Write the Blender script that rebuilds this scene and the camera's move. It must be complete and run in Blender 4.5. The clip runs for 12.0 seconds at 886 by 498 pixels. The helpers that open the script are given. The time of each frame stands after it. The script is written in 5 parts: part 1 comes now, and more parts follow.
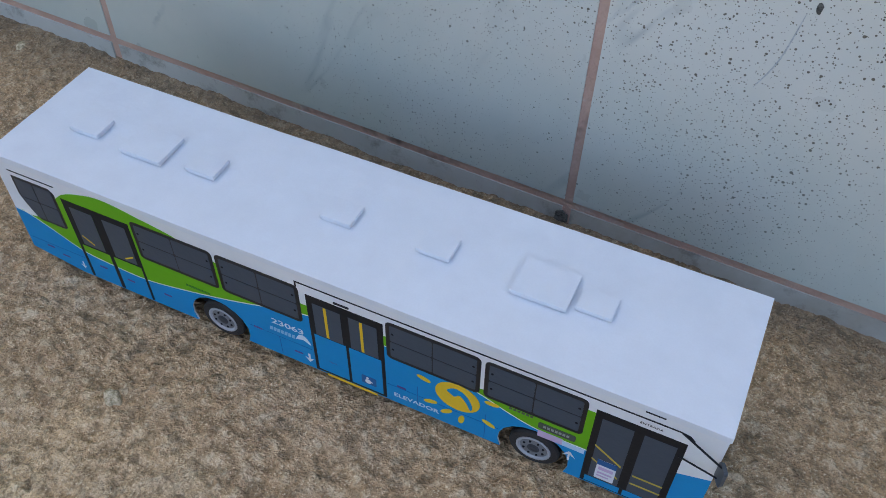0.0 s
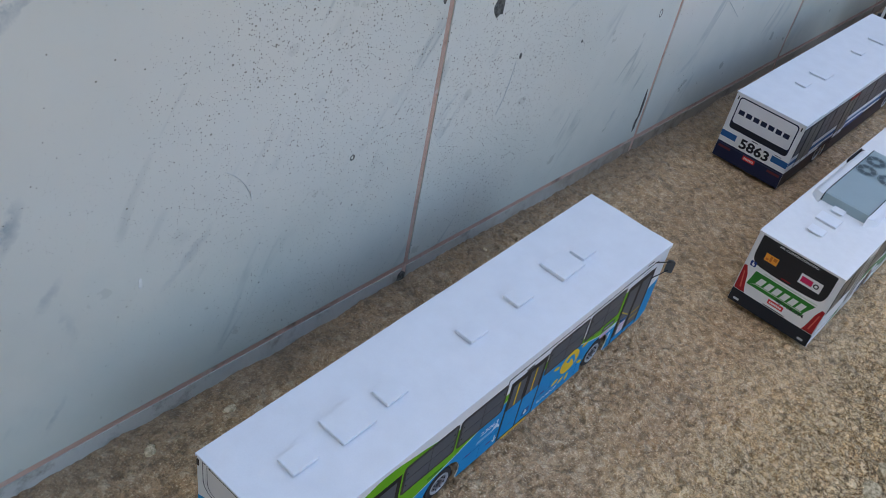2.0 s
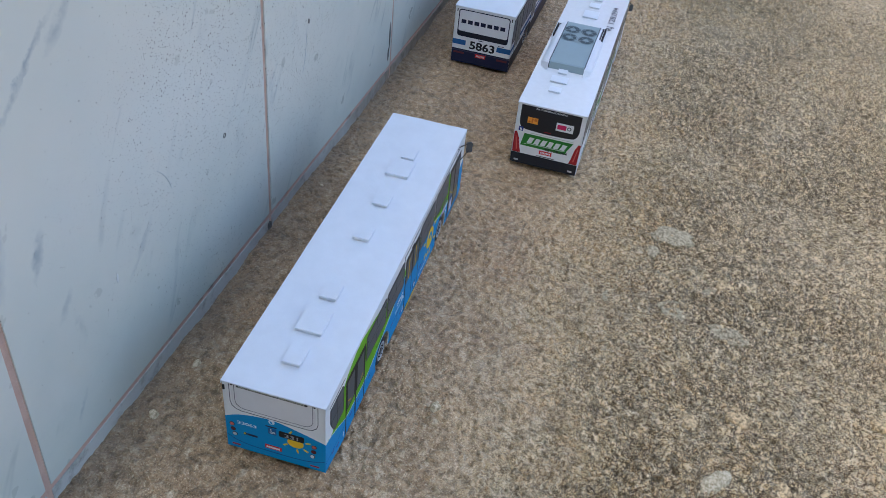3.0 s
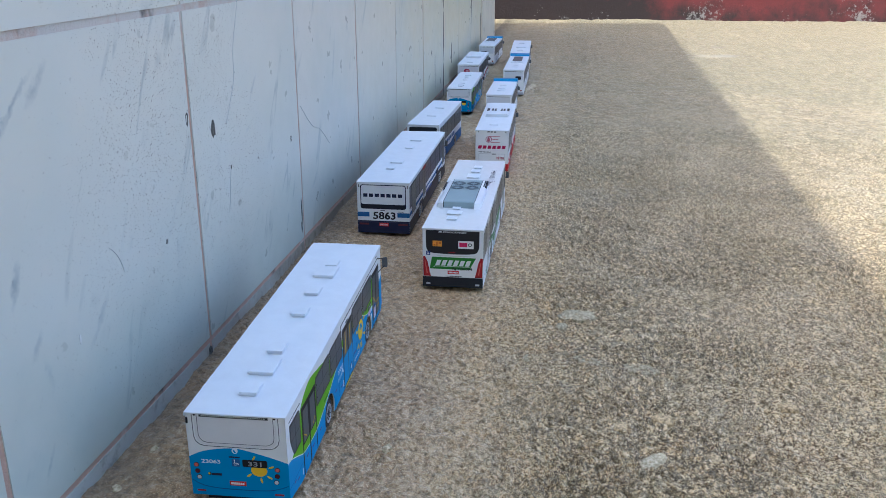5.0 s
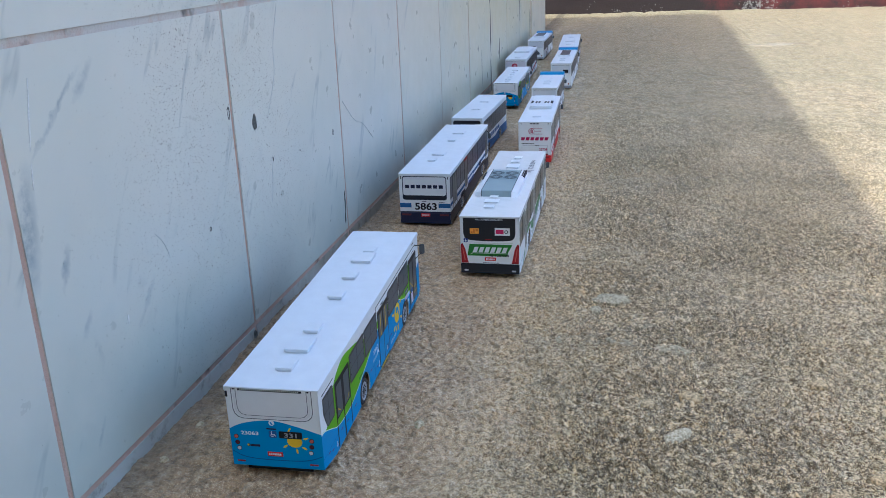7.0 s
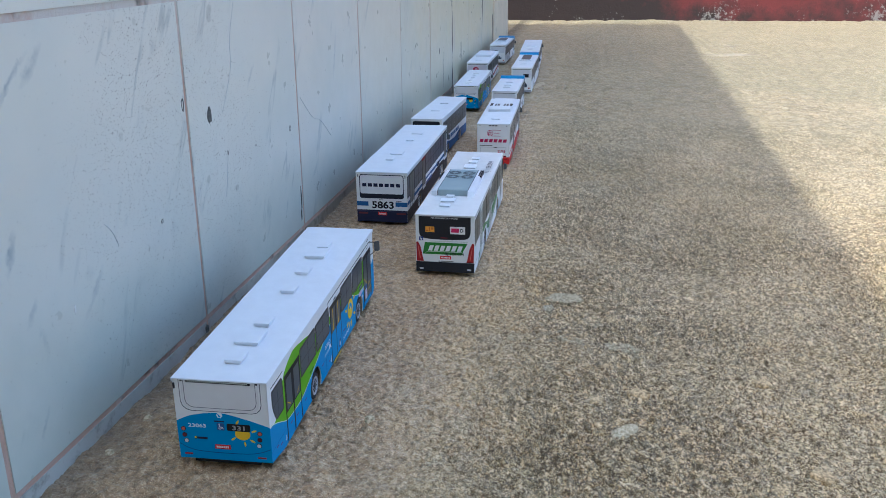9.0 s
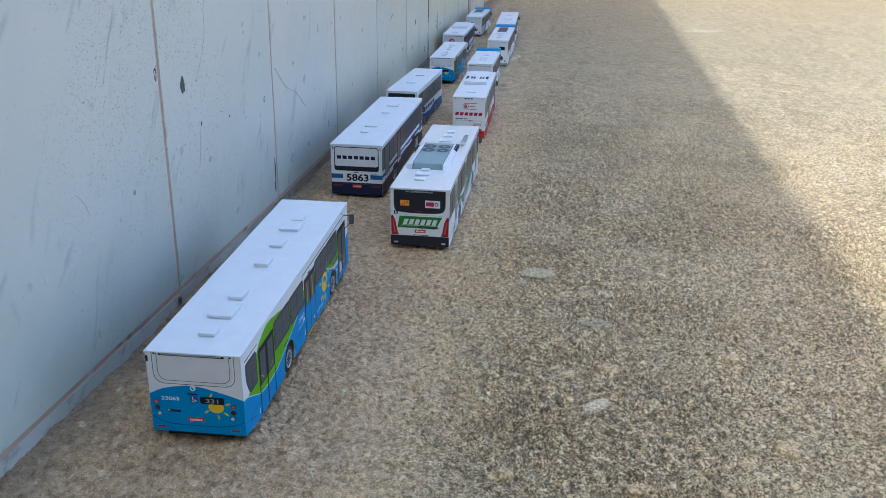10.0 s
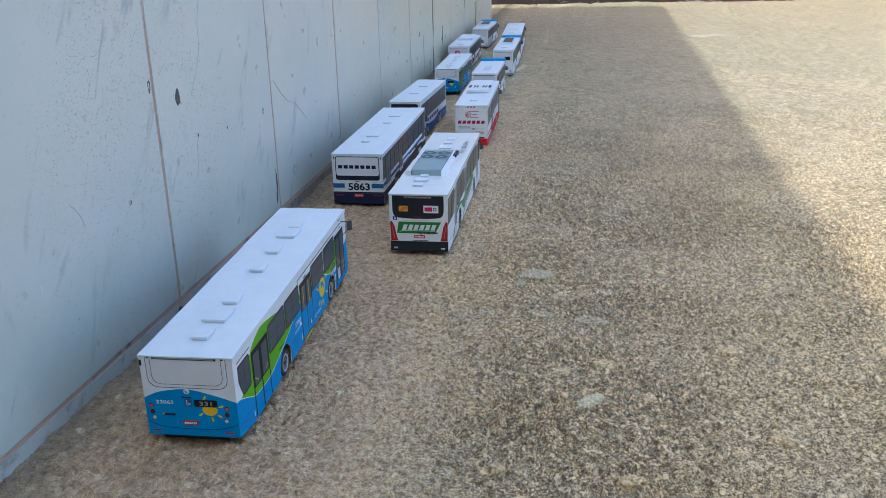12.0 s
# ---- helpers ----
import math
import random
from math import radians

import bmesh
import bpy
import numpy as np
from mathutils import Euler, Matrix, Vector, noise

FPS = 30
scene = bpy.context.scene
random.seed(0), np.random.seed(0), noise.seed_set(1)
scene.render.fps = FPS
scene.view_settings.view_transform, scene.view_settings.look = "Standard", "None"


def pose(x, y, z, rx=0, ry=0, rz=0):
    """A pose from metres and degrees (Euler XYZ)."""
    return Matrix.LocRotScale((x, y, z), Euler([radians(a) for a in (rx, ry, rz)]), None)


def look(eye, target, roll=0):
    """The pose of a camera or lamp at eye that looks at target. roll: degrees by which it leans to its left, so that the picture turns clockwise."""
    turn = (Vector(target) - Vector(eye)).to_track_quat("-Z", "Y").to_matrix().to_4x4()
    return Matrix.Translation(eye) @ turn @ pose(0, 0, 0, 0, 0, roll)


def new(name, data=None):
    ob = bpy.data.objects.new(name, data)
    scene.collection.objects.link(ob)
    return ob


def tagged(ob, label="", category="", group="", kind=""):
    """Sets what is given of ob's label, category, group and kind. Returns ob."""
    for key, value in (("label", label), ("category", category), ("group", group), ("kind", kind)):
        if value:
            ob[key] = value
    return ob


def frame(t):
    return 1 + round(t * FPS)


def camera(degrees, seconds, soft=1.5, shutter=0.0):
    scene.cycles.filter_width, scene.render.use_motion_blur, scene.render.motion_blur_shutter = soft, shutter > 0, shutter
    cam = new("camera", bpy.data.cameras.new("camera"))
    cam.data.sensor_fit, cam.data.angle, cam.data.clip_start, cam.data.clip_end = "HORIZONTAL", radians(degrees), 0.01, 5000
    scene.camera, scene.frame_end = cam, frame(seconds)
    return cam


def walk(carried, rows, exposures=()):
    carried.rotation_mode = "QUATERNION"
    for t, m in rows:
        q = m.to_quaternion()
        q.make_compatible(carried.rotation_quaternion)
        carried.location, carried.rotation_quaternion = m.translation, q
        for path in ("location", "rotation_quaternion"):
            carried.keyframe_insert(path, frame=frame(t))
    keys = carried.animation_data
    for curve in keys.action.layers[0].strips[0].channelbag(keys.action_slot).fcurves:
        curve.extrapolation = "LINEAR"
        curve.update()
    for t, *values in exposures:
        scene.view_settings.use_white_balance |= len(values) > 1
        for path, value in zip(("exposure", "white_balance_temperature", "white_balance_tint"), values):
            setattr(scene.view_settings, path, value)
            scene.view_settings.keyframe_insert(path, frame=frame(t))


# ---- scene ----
cam = camera(53.1, 12.0, soft=0.5)
PATH = [
    (0, (0.023, 0.01, 0.283), (-0.545, 1.206, -1.216), 1.9),
    (0.2, (-0.015, 0.001, 0.288), (-0.452, 1.22, -1.236), 3.8),
    (0.5, (-0.09, -0.008, 0.295), (-0.132, 1.243, -1.264), 11.5),
    (0.8, (-0.156, -0.01, 0.318), (0.154, 1.247, -1.207), 13.5),
    (1, (-0.207, -0.022, 0.335), (0.312, 1.319, -1.055), 13.4),
    (1.2, (-0.256, -0.028, 0.343), (0.367, 1.323, -0.994), 9.9),
    (1.5, (-0.288, -0.011, 0.352), (0.575, 1.204, -0.982), 7.7),
    (1.8, (-0.325, 0.012, 0.339), (0.873, 1.025, -0.9), 14.0),
    (2, (-0.3575, 0.027, 0.351), (0.902, 0.9345, -0.910), 12.1),
    (2.2, (-0.383, 0.039, 0.36), (1.0, 0.779, -0.88), 12.9),
    (2.5, (-0.427, 0.0505, 0.375), (1.1475, 0.5025, -0.7715), 13.8),
    (2.8, (-0.471, 0.046, 0.378), (1.093, 0.431, -0.806), 8.7),
    (3, (-0.502, 0.042, 0.399), (1.012, 0.395, -0.859), 6.6),
    (3.2, (-0.541, 0.034, 0.428), (1.02, 0.433, -0.757), 4.6),
    (4.8, (-0.627, 0.018, 0.293), (1.22, 0.257, -0.436), -0.6),
    (5, (-0.636, 0.01, 0.297), (1.235, 0.283, -0.355), -0.1),
    (5.5, (-0.649, -0.001, 0.297), (1.217, 0.359, -0.326), -1.4),
    (6, (-0.654, -0.011, 0.295), (1.196, 0.414, -0.334), -2.2),
    (6.5, (-0.655, -0.011, 0.294), (1.191, 0.402, -0.355), -2.2),
    (7, (-0.655, -0.014, 0.293), (1.192, 0.392, -0.358), -2.2),
    (7.5, (-0.656, -0.02, 0.291), (1.188, 0.374, -0.376), -2.4),
    (9.5, (-0.658, -0.02, 0.288), (1.208, 0.267, -0.372), 0.4),
    (10, (-0.658, -0.019, 0.29), (1.196, 0.239, -0.413), 0.7),
    (10.5, (-0.662, -0.02, 0.29), (1.194, 0.251, -0.404), 0.6),
    (11, (-0.663, -0.032, 0.288), (1.194, 0.226, -0.408), 0.2),
    (11.5, (-0.667, -0.033, 0.287), (1.189, 0.262, -0.396), -0.7),
    (12, (-0.662, -0.039, 0.281), (1.198, 0.266, -0.388), -1.4),
]
EXPOSURES = [(0, 1.80, 6850, 9), (0.8, 1.80, 6900, 9), (1.6, 1.76, 6950, 9), (2.2, 1.80, 6750, 9), (3, 1.94, 6350, 8), (5, 1.97, 5900, 6), (9, 1.94, 5950, 5), (10.5, 1.90, 5950, 4), (12, 1.91, 5950, 4)]
walk(cam, [(t, look(eye, target, roll)) for t, eye, target, roll in PATH], exposures=EXPOSURES)

# ---- light ----
TO_SUN = Vector((-0.60, 0.57, 1.30)).normalized()
world = bpy.data.worlds.new("world")
scene.world = world
world.use_nodes = True
sky = world.node_tree.nodes.new("ShaderNodeTexSky")
sky.sky_type, sky.sun_disc = "NISHITA", False
sky.sun_elevation, sky.sun_rotation = math.asin(TO_SUN.z), math.atan2(TO_SUN.x, TO_SUN.y)
sky.dust_density = 2.5
world.node_tree.links.new(sky.outputs[0], world.node_tree.nodes["Background"].inputs[0])
world.node_tree.nodes["Background"].inputs[1].default_value = 0.15
sun = new("sun", bpy.data.lights.new("sun", "SUN"))
sun.data.energy, sun.data.angle, sun.data.color = 0.98, radians(1.2), (1.0, 0.965, 0.91)
sun.matrix_world = look(TO_SUN * 4, (0, 0, 0))


# ---- materials ----
class Nodes:
    """A short hand for node trees."""

    def __init__(self, name, rough=0.6, metal=0.0):
        self.m = bpy.data.materials.new(name)
        self.m.use_nodes = True
        self.t = self.m.node_tree
        self.b = self.t.nodes["Principled BSDF"]
        self.b.inputs["Roughness"].default_value, self.b.inputs["Metallic"].default_value = rough, metal
        self.pos = self.add("ShaderNodeNewGeometry").outputs["Position"]

    def add(self, kind, **values):
        n = self.t.nodes.new(kind)
        for k, v in values.items():
            n.inputs[k].default_value = v
        return n

    def link(self, a, b):
        self.t.links.new(a, b)

    def noise(self, scale, detail=3.0, rough=0.55, at=None):
        n = self.add("ShaderNodeTexNoise", Scale=scale, Detail=detail, Roughness=rough)
        self.link(at or self.pos, n.inputs["Vector"])
        return n.outputs["Fac"]

    def cells(self, scale, at=None, feature="F1", out="Distance"):
        n = self.add("ShaderNodeTexVoronoi", Scale=scale)
        n.feature = feature
        self.link(at or self.pos, n.inputs["Vector"])
        return n.outputs[out]

    def ramp(self, fac, *stops):
        n = self.t.nodes.new("ShaderNodeValToRGB")
        while len(n.color_ramp.elements) < len(stops):
            n.color_ramp.elements.new(0.5)
        for e, (p, c) in zip(n.color_ramp.elements, stops):
            e.position, e.color = p, (*c, 1) if len(c) == 3 else (c[0], c[0], c[0], 1)
        self.link(fac, n.inputs[0])
        return n.outputs[0]

    def mix(self, fac, a, b, how="MIX"):
        n = self.t.nodes.new("ShaderNodeMix")
        n.data_type, n.blend_type = "RGBA", how
        for v, i in ((fac, 0), (a, 6), (b, 7)):
            if isinstance(v, (int, float)):
                n.inputs[i].default_value = v
            elif isinstance(v, tuple):
                n.inputs[i].default_value = (*v, 1)
            else:
                self.link(v, n.inputs[i])
        return n.outputs[2]

    def maths(self, how, a, b=0.0):
        n = self.t.nodes.new("ShaderNodeMath")
        n.operation = how
        for v, i in ((a, 0), (b, 1)):
            if isinstance(v, (int, float)):
                n.inputs[i].default_value = v
            else:
                self.link(v, n.inputs[i])
        return n.outputs[0]

    def moved(self, place=(0, 0, 0), turn=(0, 0, 0), size=(1, 1, 1), at=None):
        n = self.add("ShaderNodeMapping", Location=place, Rotation=turn, Scale=size)
        self.link(at or self.pos, n.inputs[0])
        return n.outputs[0]

    def axis(self, which, at=None):
        n = self.t.nodes.new("ShaderNodeSeparateXYZ")
        self.link(at or self.pos, n.inputs[0])
        return n.outputs[which]

    def colour(self, c):
        if isinstance(c, tuple):
            self.b.inputs["Base Color"].default_value = (*c, 1)
        else:
            self.link(c, self.b.inputs["Base Color"])

    def bump(self, height, deep, strength=1.0):
        n = self.add("ShaderNodeBump", Strength=strength, Distance=deep)
        self.link(height, n.inputs["Height"])
        self.link(n.outputs[0], self.b.inputs["Normal"])


PAPERS = {}


def paper(rgb, rough=0.5):
    """Printed card of one ink colour, with the slight unevenness of ink and pulp."""
    key = (rgb, rough)
    if key not in PAPERS:
        n = Nodes("printed_card", rough)
        n.b.inputs["Specular IOR Level"].default_value = 0.38 if rough < 0.4 else 0.2
        tone = n.mix(n.noise(90, 2), tuple(c * 0.93 for c in rgb), tuple(min(1, c * 1.05) for c in rgb))
        tone = n.mix(n.ramp(n.noise(1500, 2), (0.35, (0.0,)), (0.75, (0.12,))), tone, tuple(c * 0.8 for c in rgb))
        n.colour(tone)
        n.bump(n.noise(420, 3), 0.00012, 0.5)
        PAPERS[key] = n.m
    return PAPERS[key]


WHITE, ROOF, GREY = (0.76, 0.78, 0.80), (0.73, 0.765, 0.81), (0.30, 0.32, 0.34)
BLUE, NAVY, ROYAL = (0.0, 0.255, 0.57), (0.018, 0.022, 0.055), (0.025, 0.115, 0.30)
GREEN, LEAF, YELLOW = (0.14, 0.42, 0.012), (0.035, 0.20, 0.035), (0.80, 0.52, 0.03)
RED, DARKRED, ORANGE = (0.62, 0.03, 0.03), (0.36, 0.025, 0.03), (0.80, 0.33, 0.05)
SLATE, BLACK, INK = (0.050, 0.072, 0.100), (0.012, 0.013, 0.016), (0.02, 0.02, 0.025)
PALEGREY, ACGREY, LILAC = (0.52, 0.54, 0.58), (0.29, 0.375, 0.40), (0.55, 0.42, 0.62)
MAGENTA, SKYBLUE, OLIVE = (0.42, 0.02, 0.09), (0.10, 0.33, 0.72), (0.10, 0.105, 0.085)


def make_ground():
    """Sandy concrete whose skin has worn off: one tan binder with pale crests and dark pits, relief shading put into
    its colour, and broad stains.
    """
    n = Nodes("rough_concrete", 0.75)
    n.b.inputs["Specular IOR Level"].default_value = 0.5
    big, mid = n.noise(4.5, 4, 0.6), n.noise(30, 5, 0.65)
    across = n.maths("SUBTRACT", n.maths("MULTIPLY", big, 1.6), n.maths("MULTIPLY", n.axis(1), 1.5))
    base = n.mix(n.ramp(across, (0.65, (0.0,)), (1.15, (1.0,))), (0.86, 0.56, 0.255), (0.90, 0.68, 0.395))
    base = n.mix(n.ramp(mid, (0.42, (0.0,)), (0.68, (0.5,))), base, (0.84, 0.61, 0.315))

    def stain(scale, where, low, high, most, tone, detail=5, rough=0.66):
        return n.mix(n.ramp(n.noise(scale, detail, rough, n.moved((*where, 0))), (low, (0.0,)), (high, (most,))), base, tone)

    base = stain(17, (3.1, 1.7), 0.54, 0.74, 0.60, (0.66, 0.36, 0.14))
    base = stain(11, (7.7, 0.6), 0.52, 0.70, 0.65, (0.68, 0.555, 0.36))
    base = stain(8, (1.3, 4.1), 0.53, 0.68, 0.55, (0.56, 0.44, 0.21))
    base = stain(26, (5.5, 2.2), 0.56, 0.70, 0.6, (0.76, 0.66, 0.48))
    base = stain(15, (9.1, 3.7), 0.52, 0.68, 0.45, (0.42, 0.28, 0.135))
    base = stain(62, (4.4, 8.8), 0.54, 0.68, 0.30, (0.40, 0.26, 0.125))
    base = stain(75, (0.7, 3.3), 0.54, 0.66, 0.5, (0.80, 0.65, 0.42))
    # a skin of pale lumps with dark creases, their relief shading put into the colour
    bent = n.add("ShaderNodeVectorMath")
    wob = n.add("ShaderNodeTexNoise", Scale=600, Detail=2)
    n.link(n.pos, wob.inputs["Vector"])
    n.link(n.pos, bent.inputs[0]), n.link(n.moved(size=(0.0016, 0.0016, 0.0016), at=wob.outputs["Color"]), bent.inputs[1])
    drawn = n.moved(size=(1.0, 0.68, 1.0), at=bent.outputs[0])
    skin = n.noise(310, 2, 0.55, drawn)
    crease = n.maths("ABSOLUTE", n.maths("SUBTRACT", skin, 0.5))
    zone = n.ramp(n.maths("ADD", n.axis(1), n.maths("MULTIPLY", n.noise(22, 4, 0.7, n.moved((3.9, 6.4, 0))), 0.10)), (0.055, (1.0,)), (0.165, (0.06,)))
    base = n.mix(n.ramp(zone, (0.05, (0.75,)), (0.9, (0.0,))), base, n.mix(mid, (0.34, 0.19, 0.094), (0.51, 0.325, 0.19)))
    lump = n.noise(210, 3, 0.6, n.moved((1.9, 2.6, 0)))
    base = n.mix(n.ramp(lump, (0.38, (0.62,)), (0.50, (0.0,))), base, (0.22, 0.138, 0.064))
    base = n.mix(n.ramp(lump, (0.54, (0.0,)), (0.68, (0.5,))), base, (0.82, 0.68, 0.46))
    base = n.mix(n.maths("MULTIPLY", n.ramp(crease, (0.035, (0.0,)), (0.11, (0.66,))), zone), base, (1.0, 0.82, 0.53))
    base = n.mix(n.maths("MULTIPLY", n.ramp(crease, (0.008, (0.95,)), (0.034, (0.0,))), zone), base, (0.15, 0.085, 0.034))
    grain = n.noise(950, 3, 0.7)
    # wider creases, shaded in the colour the same way
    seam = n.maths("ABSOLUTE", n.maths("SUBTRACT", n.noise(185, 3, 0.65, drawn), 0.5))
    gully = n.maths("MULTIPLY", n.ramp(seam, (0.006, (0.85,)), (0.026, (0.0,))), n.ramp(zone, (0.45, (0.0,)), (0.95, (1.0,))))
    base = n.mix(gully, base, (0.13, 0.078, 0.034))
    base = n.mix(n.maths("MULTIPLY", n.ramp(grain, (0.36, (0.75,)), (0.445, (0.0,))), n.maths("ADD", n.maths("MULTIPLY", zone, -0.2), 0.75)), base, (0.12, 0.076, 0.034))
    base = n.mix(n.ramp(grain, (0.56, (0.0,)), (0.65, (0.6,))), base, (1.0, 0.85, 0.58))
    base = n.mix(n.ramp(n.noise(140, 4, 0.7, n.moved((2.1, 0.9, 0))), (0.36, (0.6,)), (0.46, (0.0,))), base, (0.15, 0.10, 0.05))
    # fine broken cracks, in patches
    split = n.maths("ABSOLUTE", n.maths("SUBTRACT", n.noise(70, 5, 0.75, n.moved((6.6, 5.1, 0))), 0.5))
    patch = n.ramp(n.noise(5.5, 3, 0.6, n.moved((2.4, 7.2, 0))), (0.40, (0.1,)), (0.56, (0.8,)))
    patch = n.maths("MULTIPLY", patch, n.ramp(zone, (0.45, (0.0,)), (0.95, (1.0,))))
    base = n.mix(n.maths("MULTIPLY", n.ramp(split, (0.008, (1.0,)), (0.032, (0.0,))), patch), base, (0.10, 0.068, 0.034))
    # coarser pits and worn spots towards the far end
    away = n.ramp(n.axis(0), (0.45, (0.0,)), (0.95, (1.0,)))
    coarse = n.noise(42, 4, 0.78, n.moved((4.7, 1.2, 0)))
    base = n.mix(n.maths("MULTIPLY", n.ramp(coarse, (0.51, (0.0,)), (0.62, (0.6,))), away), base, (0.20, 0.155, 0.09))
    base = n.mix(n.maths("MULTIPLY", n.ramp(coarse, (0.36, (0.45,)), (0.46, (0.0,))), away), base, (0.95, 0.82, 0.58))
    # duller towards the far end: the rough surface's own shade put into the colour
    far_shade = n.maths("ADD", n.axis(0), n.maths("MULTIPLY", n.noise(3.0, 4, 0.65), 1.2))
    base = n.mix(n.ramp(n.maths("MULTIPLY", far_shade, 0.4), (0.34, (0.0,)), (0.80, (0.62,))), base, (0.32, 0.29, 0.18))
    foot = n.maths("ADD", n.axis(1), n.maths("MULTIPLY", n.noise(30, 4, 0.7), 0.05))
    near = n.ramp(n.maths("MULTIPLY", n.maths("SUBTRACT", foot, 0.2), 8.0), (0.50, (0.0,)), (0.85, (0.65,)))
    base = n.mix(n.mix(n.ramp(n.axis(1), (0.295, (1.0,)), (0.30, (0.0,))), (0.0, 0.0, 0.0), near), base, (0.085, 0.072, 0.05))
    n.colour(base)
    n.link(n.ramp(n.noise(150, 3), (0.35, (0.36,)), (0.65, (0.60,))), n.b.inputs["Roughness"])
    ridges = n.mix(0.4, n.ramp(crease, (0.0, (0.0,)), (0.10, (1.0,))), n.ramp(seam, (0.0, (0.0,)), (0.08, (1.0,))))
    n.bump(n.mix(0.35, n.mix(n.ramp(zone, (0.1, (0.0,)), (0.8, (1.0,))), n.ramp(lump, (0.35, (0.0,)), (0.65, (1.0,))), ridges), grain), 0.0023, 1.0)
    return n.m


def make_tile():
    n = Nodes("marbled_ceramic", 0.3)
    own = n.add("ShaderNodeObjectInfo").outputs["Random"]
    shift = n.add("ShaderNodeCombineXYZ")
    n.link(n.maths("MULTIPLY", own, 37.0), shift.inputs[1])
    here = n.add("ShaderNodeVectorMath")
    n.link(n.pos, here.inputs[0]), n.link(shift.outputs[0], here.inputs[1])
    here = here.outputs[0]
    base = n.mix(n.noise(6, 3, 0.5, here), (0.60, 0.597, 0.548), (0.74, 0.735, 0.675))
    base = n.mix(n.maths("MULTIPLY", own, 0.35), base, (0.62, 0.69, 0.64))
    # warm reflection of ground and red wall, put into the tiles' colour
    warm_bounce = n.maths("ADD", n.axis(0), n.maths("MULTIPLY", n.noise(4.0, 3), 0.5))
    base = n.mix(n.ramp(n.maths("MULTIPLY", warm_bounce, 0.4), (0.20, (0.0,)), (0.58, (0.85,))), base, (0.69, 0.63, 0.44))
    slant = n.moved(size=(1.0, 1.0, 0.16), at=n.moved(turn=(0, -0.55, 0), at=here))
    where = n.ramp(n.noise(7, 3, 0.6, n.moved((2.2, 0, 4.4), at=here)), (0.52, (0.05,)), (0.72, (0.7,)))
    cloud = n.maths("MULTIPLY", n.ramp(n.noise(30, 6, 0.66, slant), (0.54, (0.0,)), (0.76, (0.16,))), where)
    base = n.mix(cloud, base, (0.33, 0.41, 0.42))
    streak = n.maths("MULTIPLY", n.ramp(n.noise(110, 6, 0.75, slant), (0.64, (0.0,)), (0.78, (0.16,))), where)
    base = n.mix(streak, base, (0.20, 0.26, 0.28))
    patch = n.ramp(n.noise(5.0, 4, 0.6, n.moved((0.3, 0, 7.4), at=here)), (0.48, (0.0,)), (0.70, (0.4,)))
    base = n.mix(patch, base, (0.51, 0.57, 0.535))
    v = n.noise(9.0, 5, 0.60, slant)
    vein = n.ramp(n.maths("ABSOLUTE", n.maths("SUBTRACT", v, 0.5)), (0.0, (1.0,)), (0.016, (0.0,)))
    gate = n.ramp(n.noise(14, 3, 0.6, n.moved((5.2, 0, 1.1), at=here)), (0.50, (0.0,)), (0.62, (0.45,)))
    fading = n.ramp(n.axis(0), (0.40, (1.0,)), (0.90, (0.3,)))
    base = n.mix(n.maths("MULTIPLY", n.maths("MULTIPLY", vein, gate), fading), base, (0.19, 0.26, 0.28))
    # the broad grey smudges of the print: x, z, slope in degrees, half length and half width in millimetres, depth
    ragged = n.add("ShaderNodeTexNoise", Scale=85, Detail=5, Roughness=0.7)
    n.link(n.pos, ragged.inputs["Vector"])
    torn = n.add("ShaderNodeVectorMath")
    n.link(n.pos, torn.inputs[0]), n.link(n.moved((-0.006, -0.006, -0.006), size=(0.012, 0.012, 0.012), at=ragged.outputs["Color"]), torn.inputs[1])
    for x, z, slope, far, wide, deep in ((-0.286, 0.166, 82, 38, 8, 0.95), (-0.264, 0.138, 66, 14, 4, 0.85), (-0.254, 0.101, 50, 11, 3.5, 0.5), (-0.193, 0.090, 42, 21, 3, 0.45),
                                         (-0.249, 0.080, 92, 13, 3, 0.4), (-0.260, 0.034, 55, 13, 2.2, 0.6), (-0.250, 0.218, 38, 36, 2.4, 0.75), (-0.222, 0.231, 43, 18, 4.5, 0.6),
                                         (-0.034, 0.112, 48, 15, 1.5, 0.5), (0.085, 0.184, 46, 17, 2.6, 0.4), (0.101, 0.037, 52, 10, 3, 0.45), (0.156, 0.045, 60, 9, 2.2, 0.5),
                                         (0.253, 0.060, 32, 17, 4, 0.45), (0.066, 0.151, 30, 7, 2, 0.4), (0.345, 0.170, 70, 38, 4, 0.4)):
        a = radians(slope)
        turned = n.moved((-(x * math.cos(a) + z * math.sin(a)), 0, x * math.sin(a) - z * math.cos(a)), (0, a, 0), at=torn.outputs[0])
        reach = n.add("ShaderNodeVectorMath")
        reach.operation = "LENGTH"
        n.link(n.moved(size=(1000 / far, 0, 1000 / wide), at=turned), reach.inputs[0])
        base = n.mix(n.maths("MULTIPLY", n.ramp(reach.outputs["Value"], (0.25, (deep,)), (1.25, (0.0,))), n.ramp(ragged.outputs["Fac"], (0.36, (0.35,)), (0.60, (1.0,)))), base, (0.27, 0.335, 0.37))
    # pitting: dark specks, thickest on both sides of one joint
    spread = n.maths("ABSOLUTE", n.maths("ADD", n.axis(0), 0.035))
    there = n.maths("SUBTRACT", n.noise(9.0, 4, 0.6, n.moved((0.35, 0, 0.2))), n.maths("MULTIPLY", spread, 1.5))
